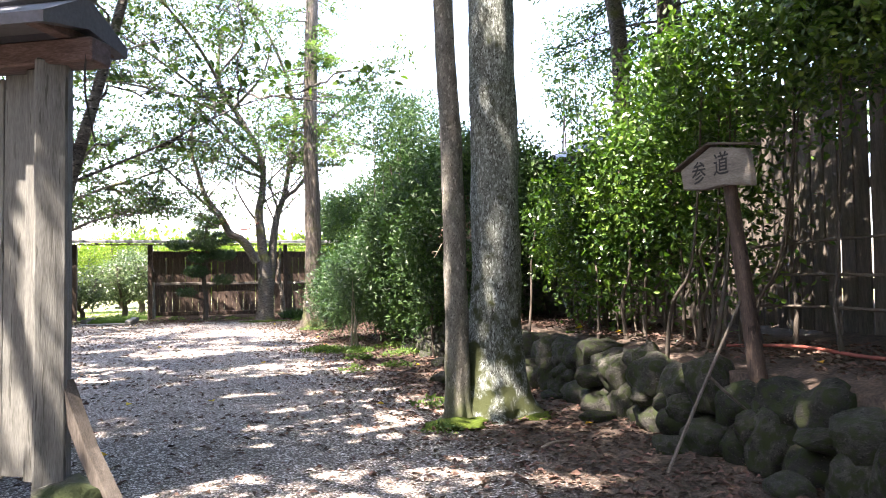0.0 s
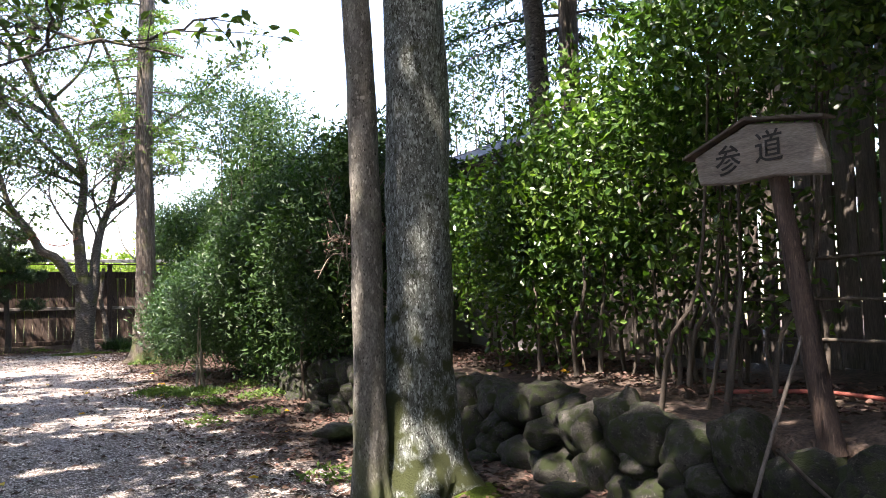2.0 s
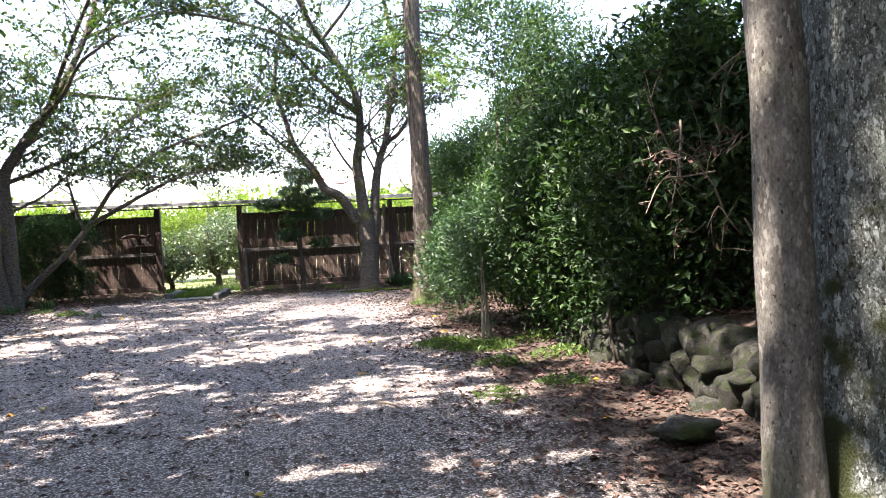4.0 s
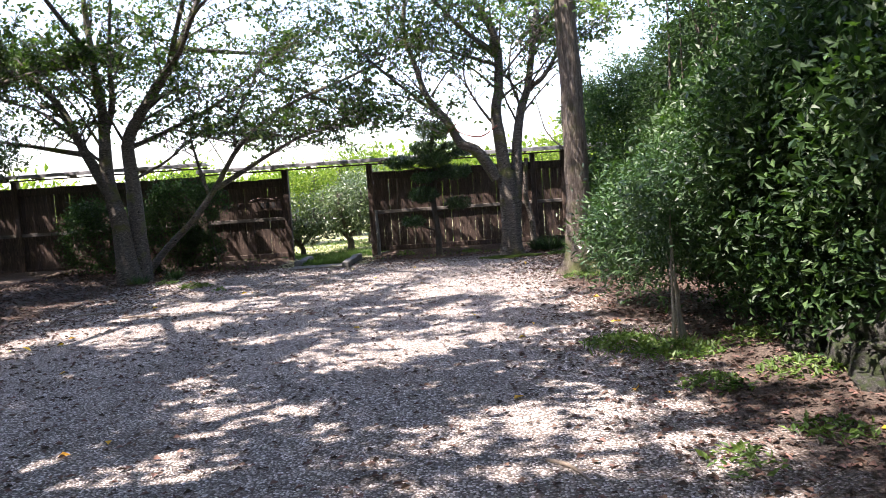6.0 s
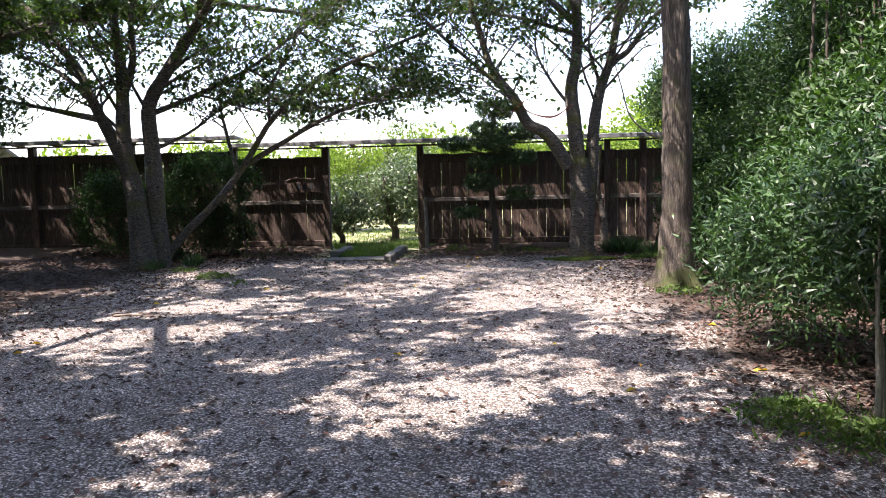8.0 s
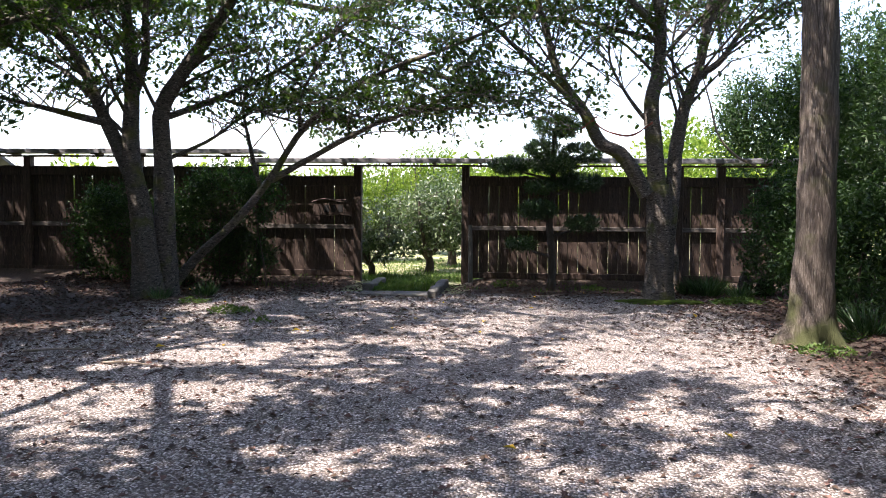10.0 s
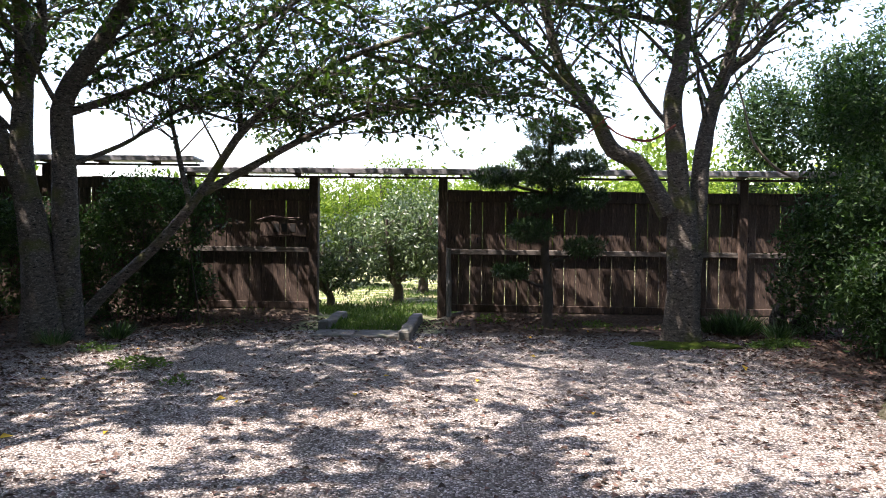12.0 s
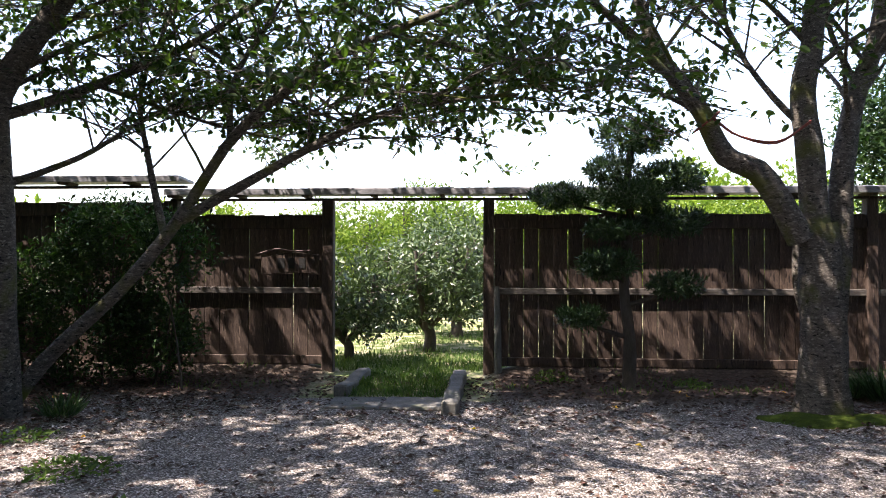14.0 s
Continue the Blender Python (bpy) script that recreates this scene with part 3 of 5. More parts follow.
# ---- gate threshold ----
def threshold():
    for x, y0, y1 in ((-1.58, -1.95, -0.45), (-0.3, -2.8, -0.4)):
        ob = thing("kerb_stone", (x, y0, 0), "mossy cut stone kerb beside the gate step", "kerb", "kerb stones at the gate")
        bm = box(-0.085, 0.085, 0, y1 - y0, -0.05, 0.14, 0.02)
        bmesh.ops.subdivide_edges(bm, edges=[e for e in bm.edges if abs(e.verts[0].co.y - e.verts[1].co.y) > 0.5], cuts=7)
        for v in bm.verts:
            v.co += Vector((0.012 * math.sin(v.co.y * 7 + x), 0, 0.014 * math.sin(v.co.y * 5 + x * 3)))
        part("block", bm_mesh("block", bm, M_KERB), ob)
    for x0, x1 in ((-1.66, -1.06), (-1.05, -0.395)):
        ob = thing("threshold_stone", ((x0 + x1) / 2, -2.3, 0), "flat worn dark stone step set in the gravel", "step", "threshold stones")
        h = (x1 - x0) / 2
        part("slab", bm_mesh("slab", box(-h, h, -0.33, 0.33, -0.05, 0.03 + 0.006 * (x0 > -1.2), 0.02), M_KERB), ob)
    r = random.Random(5)
    for i in range(26):
        x = -4.2 + i * 0.36
        if -2.3 < x < 0.3 or abs(x - 1.79) < 0.2 or r.random() < 0.45:
            continue
        ob = thing("fence_stone", (x, 0.0 + r.uniform(-0.05, 0.05), 0.03), "rounded mossy stone under the fence boards", "stone", "footing stones under the fence")
        part("stone", bm_mesh("stone", boulder(r.uniform(0.09, 0.22), 0.12, r.uniform(0.06, 0.11), 40 + i), M_STONE, True), ob)


def boulder(rx, ry, rz, seed, cuts=2, blocky=0.0):
    """An uneven rounded stone."""
    bm = bmesh.new()
    bmesh.ops.create_icosphere(bm, subdivisions=cuts, radius=1)
    off = Vector((seed * 3.7 % 17, seed * 1.9 % 13, seed * 0.7 % 11))
    for v in bm.verts:
        d = v.co.normalized()
        k = 1 + 0.34 * noise.noise(d * 1.4 + off) + 0.16 * noise.noise(d * 3.1 + off) + 0.05 * noise.noise(d * 7 + off)
        if blocky:
            k *= 1 + blocky * (1 / max(abs(d.x), abs(d.y), abs(d.z)) - 1)
        v.co = Vector((d.x * rx, d.y * ry, d.z * rz)) * k
    return bm


threshold()


# ---- stone retaining wall ----
def stone_wall():
    ob = tagged(new("retaining_wall"), "dry mossy fieldstone retaining wall along the bank", "wall", kind="structure")
    r = random.Random(11)
    shapes = [bm_mesh("stone", boulder(1, 1, 1, 100 + i, 3, 0.3), M_STONE, True) for i in range(14)]
    courses = ((0.0, 0.0, 0.2, 0.42, 0.33), (0.27, 0.05, 0.24, 0.46, 0.33), (0.22, -0.04, 0.14, 0.22, 0.18))
    for k, (z0, dx, w0, w1, h0) in enumerate(courses):
        y = -25.4 + 0.17 * k
        while y < -13.2:
            w = r.uniform(w0, w1)
            fall = min(1, max(0.35, (-12.0 - y) / 3.0))
            h = h0 * r.uniform(0.78, 1.2) * fall
            if k < 2 or r.random() < 0.45:
                m = pose(wall_x(y) + 0.12 + dx + r.uniform(-0.05, 0.05), y + w / 2, z0 * fall + h * 0.46 + r.uniform(-0.05, 0.05), r.uniform(-22, 22), r.uniform(-10, 10), r.uniform(-30, 30))
                part("stone", r.choice(shapes), ob, m=m @ Matrix.Diagonal((r.uniform(0.17, 0.24), w * 0.52, h * 0.53, 1)))
            y += w * 0.98
    for i in range(10):
        yy = -24 + i * 1.13
        part("stone", r.choice(shapes), ob, m=pose(wall_x(yy) - 0.12 + r.uniform(-0.06, 0.08), yy, 0.04, 0, 0, r.uniform(0, 90)) @ Matrix.Diagonal((0.16, 0.14, 0.09, 1)))


stone_wall()


# ---- slatted fence on the bank ----
def slat_fence():
    ob = thing("slatted_fence", (7.35, -19.0, 0.62), "tall dark slatted board fence on top of the bank", "fence", turn=90)
    boards(ob, -7.5, 1.4, 0.12, 2.52, 0.165, 0.026, M_SLAT, 0.0, seed=3)
    for z in (0.5, 1.35, 2.2):
        part("rail", bm_mesh("rail", box(-7.5, 1.4, -0.08, -0.02, z, z + 0.09, 0.006), M_SLAT), ob)
    for i in range(5):
        part("post", bm_mesh("post", box(-7.4 + i * 1.86, -7.3 + i * 1.86, -0.17, -0.085, -0.1, 2.65, 0.008), M_SLAT), ob)


slat_fence()


def shed():
    ob = thing("shed", (8.9, -14.6, 0.5), "small grey-walled shed with a dark roof behind the hedge", "shed")
    part("wall", bm_mesh("wall", box(-1.75, 1.75, -2.7, 2.7, -0.4, 2.5, 0.01), M_PLASTER), ob)
    for s in (-1, 1):
        roof = part("roof_slope", bm_mesh("roof_slope", box(-1.25, 1.25, -3.0, 3.0, -0.04, 0.04, 0.01), M_TILE), ob, m=pose(s * 1.1, 0, 2.78, 0, s * 22, 0))
        part("eave_board", bm_mesh("eave_board", box(s * 1.25 - 0.02, s * 1.25 + 0.02, -3.0, 3.0, -0.14, -0.042, 0.005), M_EAVE), roof)
    for i in range(11):
        part("batten", bm_mesh("batten", box(-1.775, -1.752, -2.6 + i * 0.5, -2.56 + i * 0.5, -0.3, 2.4, 0.003), M_SLAT), ob)


shed()


def outbuilding():
    ob = thing("outbuilding", (-18.4, 4.6, 0), "low dark-walled outbuilding with a grey tiled roof behind the fence", "building")
    part("wall", bm_mesh("wall", box(-3.4, 3.2, -2.2, 2.2, -0.05, 2.75, 0.02), M_SLAT), ob)
    slope = part("roof_slope", bm_mesh("roof_slope", box(-3.9, 3.7, -1.6, 1.6, -0.05, 0.05, 0.01), M_TILE), ob, m=pose(0, -1.42, 3.35, 24, 0, 0))
    part("roof_slope", bm_mesh("roof_slope", box(-3.9, 3.7, -1.6, 1.6, -0.05, 0.05, 0.01), M_TILE), ob, m=pose(0, 1.42, 3.35, -24, 0, 0))
    rib = quad_mesh("tile_row", *tube([(0, -1.62, 0.06), (0, 1.58, 0.06)], 0.055, 6), M_TILE, True)
    for i in range(25):
        part("tile_row", rib, slope, m=pose(-3.8 + i * 0.31, 0, 0))
    part("fascia", bm_mesh("fascia", box(-3.9, 3.7, -1.66, -1.61, -0.14, 0.04, 0.006), M_RAIL), slope)
    v, q = tube([(-3.95, 0, 4.06), (3.75, 0, 4.06)], 0.12, 8)
    part("ridge", quad_mesh("ridge", v, q, M_TILE, True), ob)


outbuilding()


# ---- gate by which one enters ----
def entrance_gate():
    ob = thing("entrance_gate_post", (1.27, -21.75, 0), "grey weathered wooden gate post with plank wing and small roof", "gate", turn=0)
    part("post", bm_mesh("post", box(-0.085, 0.085, -0.085, 0.085, 0.12, 2.5, 0.012), M_GREYWOOD), ob)
    base = boulder(0.2, 0.2, 0.14, 77)
    bmesh.ops.translate(base, vec=(0.1, -0.12, 0.06), verts=base.verts)
    part("base_stone", bm_mesh("base_stone", base, M_STONE, True), ob)
    wing = part("plank_wing", bm_mesh("wing_batten", box(-0.16, -0.088, -0.03, 0.05, 0.15, 2.46, 0.006), M_GREYWOOD), ob, "upright weathered planks")
    wing.matrix_basis = pose(0, 0, 0, 0, 0, -28)
    boards(wing, -1.7, -0.163, 0.16, 2.44, 0.175, 0.008, M_GREYWOOD, 0.02, seed=9)
    part("lintel", bm_mesh("lintel", box(-1.75, 0.3, -0.09, 0.09, 2.465, 2.6, 0.01), M_EAVE), ob, m=pose(0, 0, 0, 0, 0, -28))
    bm = bmesh.new()
    f = bm.faces.new([bm.verts.new((-1.9, y, z)) for y, z in ((-0.36, 2.6), (-0.36, 2.66), (0, 2.85), (0.36, 2.66), (0.36, 2.6), (0, 2.67))])
    g = bmesh.ops.extrude_face_region(bm, geom=[f])
    bmesh.ops.translate(bm, vec=(2.12, 0, 0), verts=[e for e in g["geom"] if isinstance(e, bmesh.types.BMVert)])
    bmesh.ops.recalc_face_normals(bm, faces=bm.faces[:])
    roof = part("roof", bm_mesh("roof", bm, M_TILE), ob, "dark metal-clad gabled cap", m=pose(0, 0, 0, 0, 0, -28))
    part("ridge", bm_mesh("ridge", box(-1.92, 0.24, -0.06, 0.06, 2.83, 2.89, 0.015), M_TILE), roof)
    for x in (-1.7, -0.9, 0.12):
        part("rafter", bm_mesh("rafter", box(x - 0.04, x + 0.04, -0.33, 0.33, 2.602, 2.66, 0.008), M_EAVE), roof)
    v, q = tube([(0.06, -0.02, 0.7), (0.2, -0.1, 0.33), (0.36, -0.2, 0.0)], [0.055, 0.055, 0.06], 4)
    part("brace", quad_mesh("brace", v, q, M_SLAT), ob)
    v, q = tube(spline([(0.2, -0.2, 2.58), (0.19, -0.2, 2.3), (0.24, -0.19, 2.02)], 8), 0.006, 5)
    part("hanging_cord", quad_mesh("hanging_cord", v, q, M_INK, True), ob, "thin dark cord")


entrance_gate()


# ---- signpost ----
def signpost():
    ob = thing("signpost", (5.47, -21.95, 0.58), "small house-shaped wooden signpost with black brush characters", "sign", turn=-90)
    v, q = tube(spline([(0.3, 0.06, -0.05), (0.2, 0.05, 0.5), (0.08, 0.035, 1.3)], 10), np.linspace(0.06, 0.045, 10), 8, 0.08)
    part("pole", quad_mesh("pole", v, q, M_FENCE, True), ob)
    bm = bmesh.new()
    out = [(-0.35, 1.29), (-0.1, 1.265), (0.12, 1.275), (0.4, 1.24), (0.39, 1.33), (0.35, 1.49), (-0.02, 1.56), (-0.38, 1.44)]
    f = bm.faces.new([bm.verts.new((x, -0.045, z)) for x, z in out])
    g = bmesh.ops.extrude_face_region(bm, geom=[f])
    bmesh.ops.translate(bm, vec=(0, 0.05, 0), verts=[e for e in g["geom"] if isinstance(e, bmesh.types.BMVert)])
    bmesh.ops.recalc_face_normals(bm, faces=bm.faces[:])
    bmesh.ops.bevel(bm, geom=bm.edges[:], offset=0.008, segments=1, affect="EDGES")
    face = part("sign_board", bm_mesh("sign_board", bm, M_SIGNWOOD), ob, "pale weathered board")
    for a, b in (((-0.44, 1.435), (-0.02, 1.575)), ((-0.035, 1.575), (0.41, 1.5))):
        ln, ang = math.hypot(b[0] - a[0], b[1] - a[1]), math.degrees(math.atan2(b[1] - a[1], b[0] - a[0]))
        part("roof_strip", bm_mesh("roof_strip", box(0, ln, -0.07, 0.03, 0, 0.016, 0.003), M_STEM), ob, m=pose(a[0], 0, a[1], 0, -ang, 0))
    for ch, x, z, tilt in (("参", -0.15, 1.33, 0), ("道", 0.1, 1.36, 0)):
        fc = bpy.data.curves.new("character", "FONT")
        fc.body, fc.size, fc.extrude = ch, 0.17, 0.001
        fc.align_x, fc.offset = "CENTER", 0.0008
        fc.materials.append(M_INK)
        part("character", fc, face, m=pose(x, -0.048, z, 90, tilt, 0))


signpost()


def sticks():
    for a, b, r0 in (((4.86, -22.2, 0.0), (5.5, -22.15, 1.13), 0.012), ((5.16, -22.24, 0.6), (5.42, -22.3, 0.36), 0.011)):
        ob = thing("leaning_stick", a, "bare grey stick leaning against the stone wall", "stick", "leaning sticks")
        p = spline([(0, 0, 0), ((b[0] - a[0]) * 0.5, (b[1] - a[1]) * 0.5 + 0.02, (b[2] - a[2]) * 0.48), (b[0] - a[0], b[1] - a[1], b[2] - a[2])], 9)
        v, q = tube(p, np.linspace(r0, r0 * 0.8, 9), 6, 0.05)
        part("shaft", quad_mesh("shaft", v, q, M_SLAT, True), ob)


sticks()


def fallen_branch(x, y, turn, ln):
    ob = thing("fallen_branch", (x, y, 0.012), "short dry fallen branch lying on the gravel", "stick", "fallen branches", turn=turn)
    v, q = tube(spline([(-ln / 2, 0, 0), (-ln * 0.1, ln * 0.06, 0.012), (ln / 2, -ln * 0.03, 0)], 9), np.linspace(0.016, 0.006, 9), 6, 0.12)
    part("wood", quad_mesh("wood", v, q, M_STICK, True), ob)
    v, q = tube([(0, ln * 0.05, 0.01), (ln * 0.12, ln * 0.2, 0.015)], [0.006, 0.003], 4)
    part("side_twig", quad_mesh("side_twig", v, q, M_STICK, True), ob)


for x, y, a, ln in ((3.0, -16.2, -62, 0.5), (-3.4, -8.4, 12, 0.9), (-2.4, -9.0, -8, 0.7), (4.6, -21.2, 30, 0.5), (-3.9, -10.2, 40, 0.4), (2.6, -0.95, 15, 0.5)):
    fallen_branch(x, y, a, ln)


def bank_rails():
    for z, y0, y1 in ((0.62, -23.6, -20.6), (1.05, -24.0, -19.4), (1.5, -24.0, -21.0)):
        ob = thing("bamboo_rail", (6.35, (y0 + y1) / 2, 0.62 + z * 0.55), "thin dark bamboo pole tied across the hedge stems", "pole", "bamboo rails", turn=90)
        h = (y1 - y0) / 2
        v, q = tube(spline([(-h, 0, 0), (0, 0.03, 0.05), (h, 0, 0.02)], 14), 0.013, 6, 0.04)
        part("cane", quad_mesh("cane", v, q, M_STEM, True), ob)
    ob = thing("red_hose", (6.2, -22.2, 0.68), "thin faded red hose lying on the bank", "hose")
    v, q = tube(spline([(-0.2, 1.1, 0), (0.1, 0.5, 0.03), (0.05, -0.3, 0.02), (0.3, -1.2, 0.03)], 18), 0.014, 6)
    part("tube", quad_mesh("tube", v, q, M_RED, True), ob)


bank_rails()


# ---- short posts at the yard's edge ----
def stumps():
    for x, y, w in ((-6.06, -7.6, 0.1), (-5.98, -7.25, 0.11)):
        ob = thing("short_post", (x, y, 0.05), "short pale squared wooden post standing in the soil", "post", "short posts")
        part("shaft", bm_mesh("shaft", box(-w, w, -w, w, -0.05, 0.38, 0.02), M_WHITECAP), ob, m=pose(0, 0, 0, 0, 3, 20))


stumps()


# ---- trees ----
def tree(name, limbs, bark, leaf, label, sprays, twigs, leaves, reach, seed, leaf_len=0.075, leaf_wid=0.042, sides=11, rough=0.1, **kw):
    base = limbs[0][0][0]
    ob = thing(name, tuple(base), label, "tree")
    wood = []
    o = np.array(base)
    for i, (pts, r0, r1) in enumerate(limbs):
        radii = np.linspace(r0, r1, len(pts))
        if i == 0:
            radii = radii * (1 + 0.4 * np.exp(-np.linspace(0, 9, len(pts))))
        v, q = tube(pts - o, radii, sides, rough)
        part("trunk" if i == 0 else "limb", quad_mesh("limb", v, q, bark, True), ob)
    w, (v, q) = branchwork(limbs, reach, sprays, twigs, leaves, seed, leaf_len, leaf_wid, **kw)
    wv, wq = joined(w)
    tagged(part("twig_growth", quad_mesh("twig_growth", wv - o, wq, bark, True), ob), kind="stuff")
    part("crown", quad_mesh("crown", v - o, q, leaf), ob)
    return ob


tree("cherry_tree", [
    limb_run([(3.55, -2.35, -0.1), (3.56, -2.4, 0.5), (3.55, -2.4, 1.2), (3.5, -2.4, 1.96)], 0.25, 0.2, 22),
    limb_run([(3.5, -2.4, 1.8), (3.42, -2.4, 2.77), (3.37, -2.4, 3.36), (3.47, -2.4, 3.94), (3.45, -2.45, 5.0), (2.9, -2.6, 6.0), (2.2, -2.7, 7.2), (2.3, -2.8, 8.8)], 0.155, 0.05),
    limb_run([(3.66, -2.35, 0.8), (3.77, -2.3, 1.75), (3.81, -2.3, 2.56), (3.94, -2.3, 3.31), (4.14, -2.3, 3.83), (4.3, -2.3, 4.8), (4.5, -2.2, 6.2), (4.3, -2.0, 7.6)], 0.14, 0.05),
    limb_run([(3.3, -2.5, 1.8), (2.87, -2.6, 2.45), (2.51, -2.6, 2.66), (2.24, -2.6, 3.16), (1.83, -2.6, 3.74), (1.6, -2.6, 4.46), (1.4, -2.7, 5.4), (1.7, -2.8, 7.0)], 0.14, 0.03),
    limb_run([(4.1, -2.3, 3.8), (4.5, -2.3, 4.05), (4.9, -2.25, 4.6), (5.3, -2.2, 4.9)], 0.07, 0.025, 14),
    limb_run([(2.3, -2.6, 3.1), (1.6, -2.9, 3.7), (0.9, -3.2, 4.3), (0.3, -3.4, 4.9)], 0.05, 0.02, 14),
    limb_run([(3.4, -2.4, 4.6), (2.6, -3.2, 5.2), (2.0, -4.2, 5.7), (1.5, -5.4, 6.0)], 0.06, 0.02, 16),
    limb_run([(3.1, -2.5, 5.7), (1.6, -4.2, 6.6), (0.4, -5.8, 7.1), (-0.6, -7.4, 7.3)], 0.05, 0.015, 16),
    limb_run([(4.3, -2.3, 4.8), (5.0, -3.3, 5.7), (5.8, -4.6, 6.3), (6.2, -6.0, 6.7)], 0.06, 0.02, 16),
    limb_run([(3.42, -2.4, 2.9), (3.0, -2.2, 3.5), (2.7, -2.0, 4.2), (2.8, -1.9, 5.0)], 0.04, 0.012, 14),
    limb_run([(3.95, -2.3, 3.4), (3.75, -2.1, 4.2), (3.9, -2.0, 5.2)], 0.04, 0.012, 14),
    limb_run([(2.6, -2.6, 6.4), (3.4, -3.6, 7.2), (3.6, -5.2, 7.8)], 0.05, 0.015, 14),
    # The next four limbs reach above the view, added to shade the gravel.
    limb_run([(2.6, -2.6, 6.4), (1.8, -5.5, 7.2), (1.0, -8.0, 7.6), (0.4, -10.0, 7.7)], 0.06, 0.015, 18),
    limb_run([(2.2, -4.4, 7.0), (2.8, -6.2, 7.4), (2.6, -8.4, 7.7)], 0.04, 0.012, 14),
    limb_run([(4.3, -2.0, 7.6), (3.4, -4.0, 8.6), (2.2, -6.0, 9.0), (1.0, -7.4, 9.2)], 0.05, 0.015, 16),
    limb_run([(2.9, -2.6, 6.0), (1.4, -3.6, 6.4), (0.0, -4.6, 6.5), (-1.2, -5.4, 6.4)], 0.05, 0.015, 16),
    # Limbs added over the fence to shade its boards.
    limb_run([(3.4, -2.4, 4.4), (2.2, -1.3, 5.0), (0.9, -0.5, 5.3), (-0.3, 0.2, 5.4)], 0.05, 0.015, 14),
    limb_run([(4.2, -2.3, 4.4), (4.6, -1.2, 5.0), (5.2, -0.2, 5.4)], 0.05, 0.015, 12),
], M_CHERRY, M_LEAF_CHERRY, "forked old cherry tree with lichen-spotted bark and leafy crown", 17, 11, 7, 2.9, 21, leaf_len=0.095, leaf_wid=0.053, zmin=2.9, oval=True)

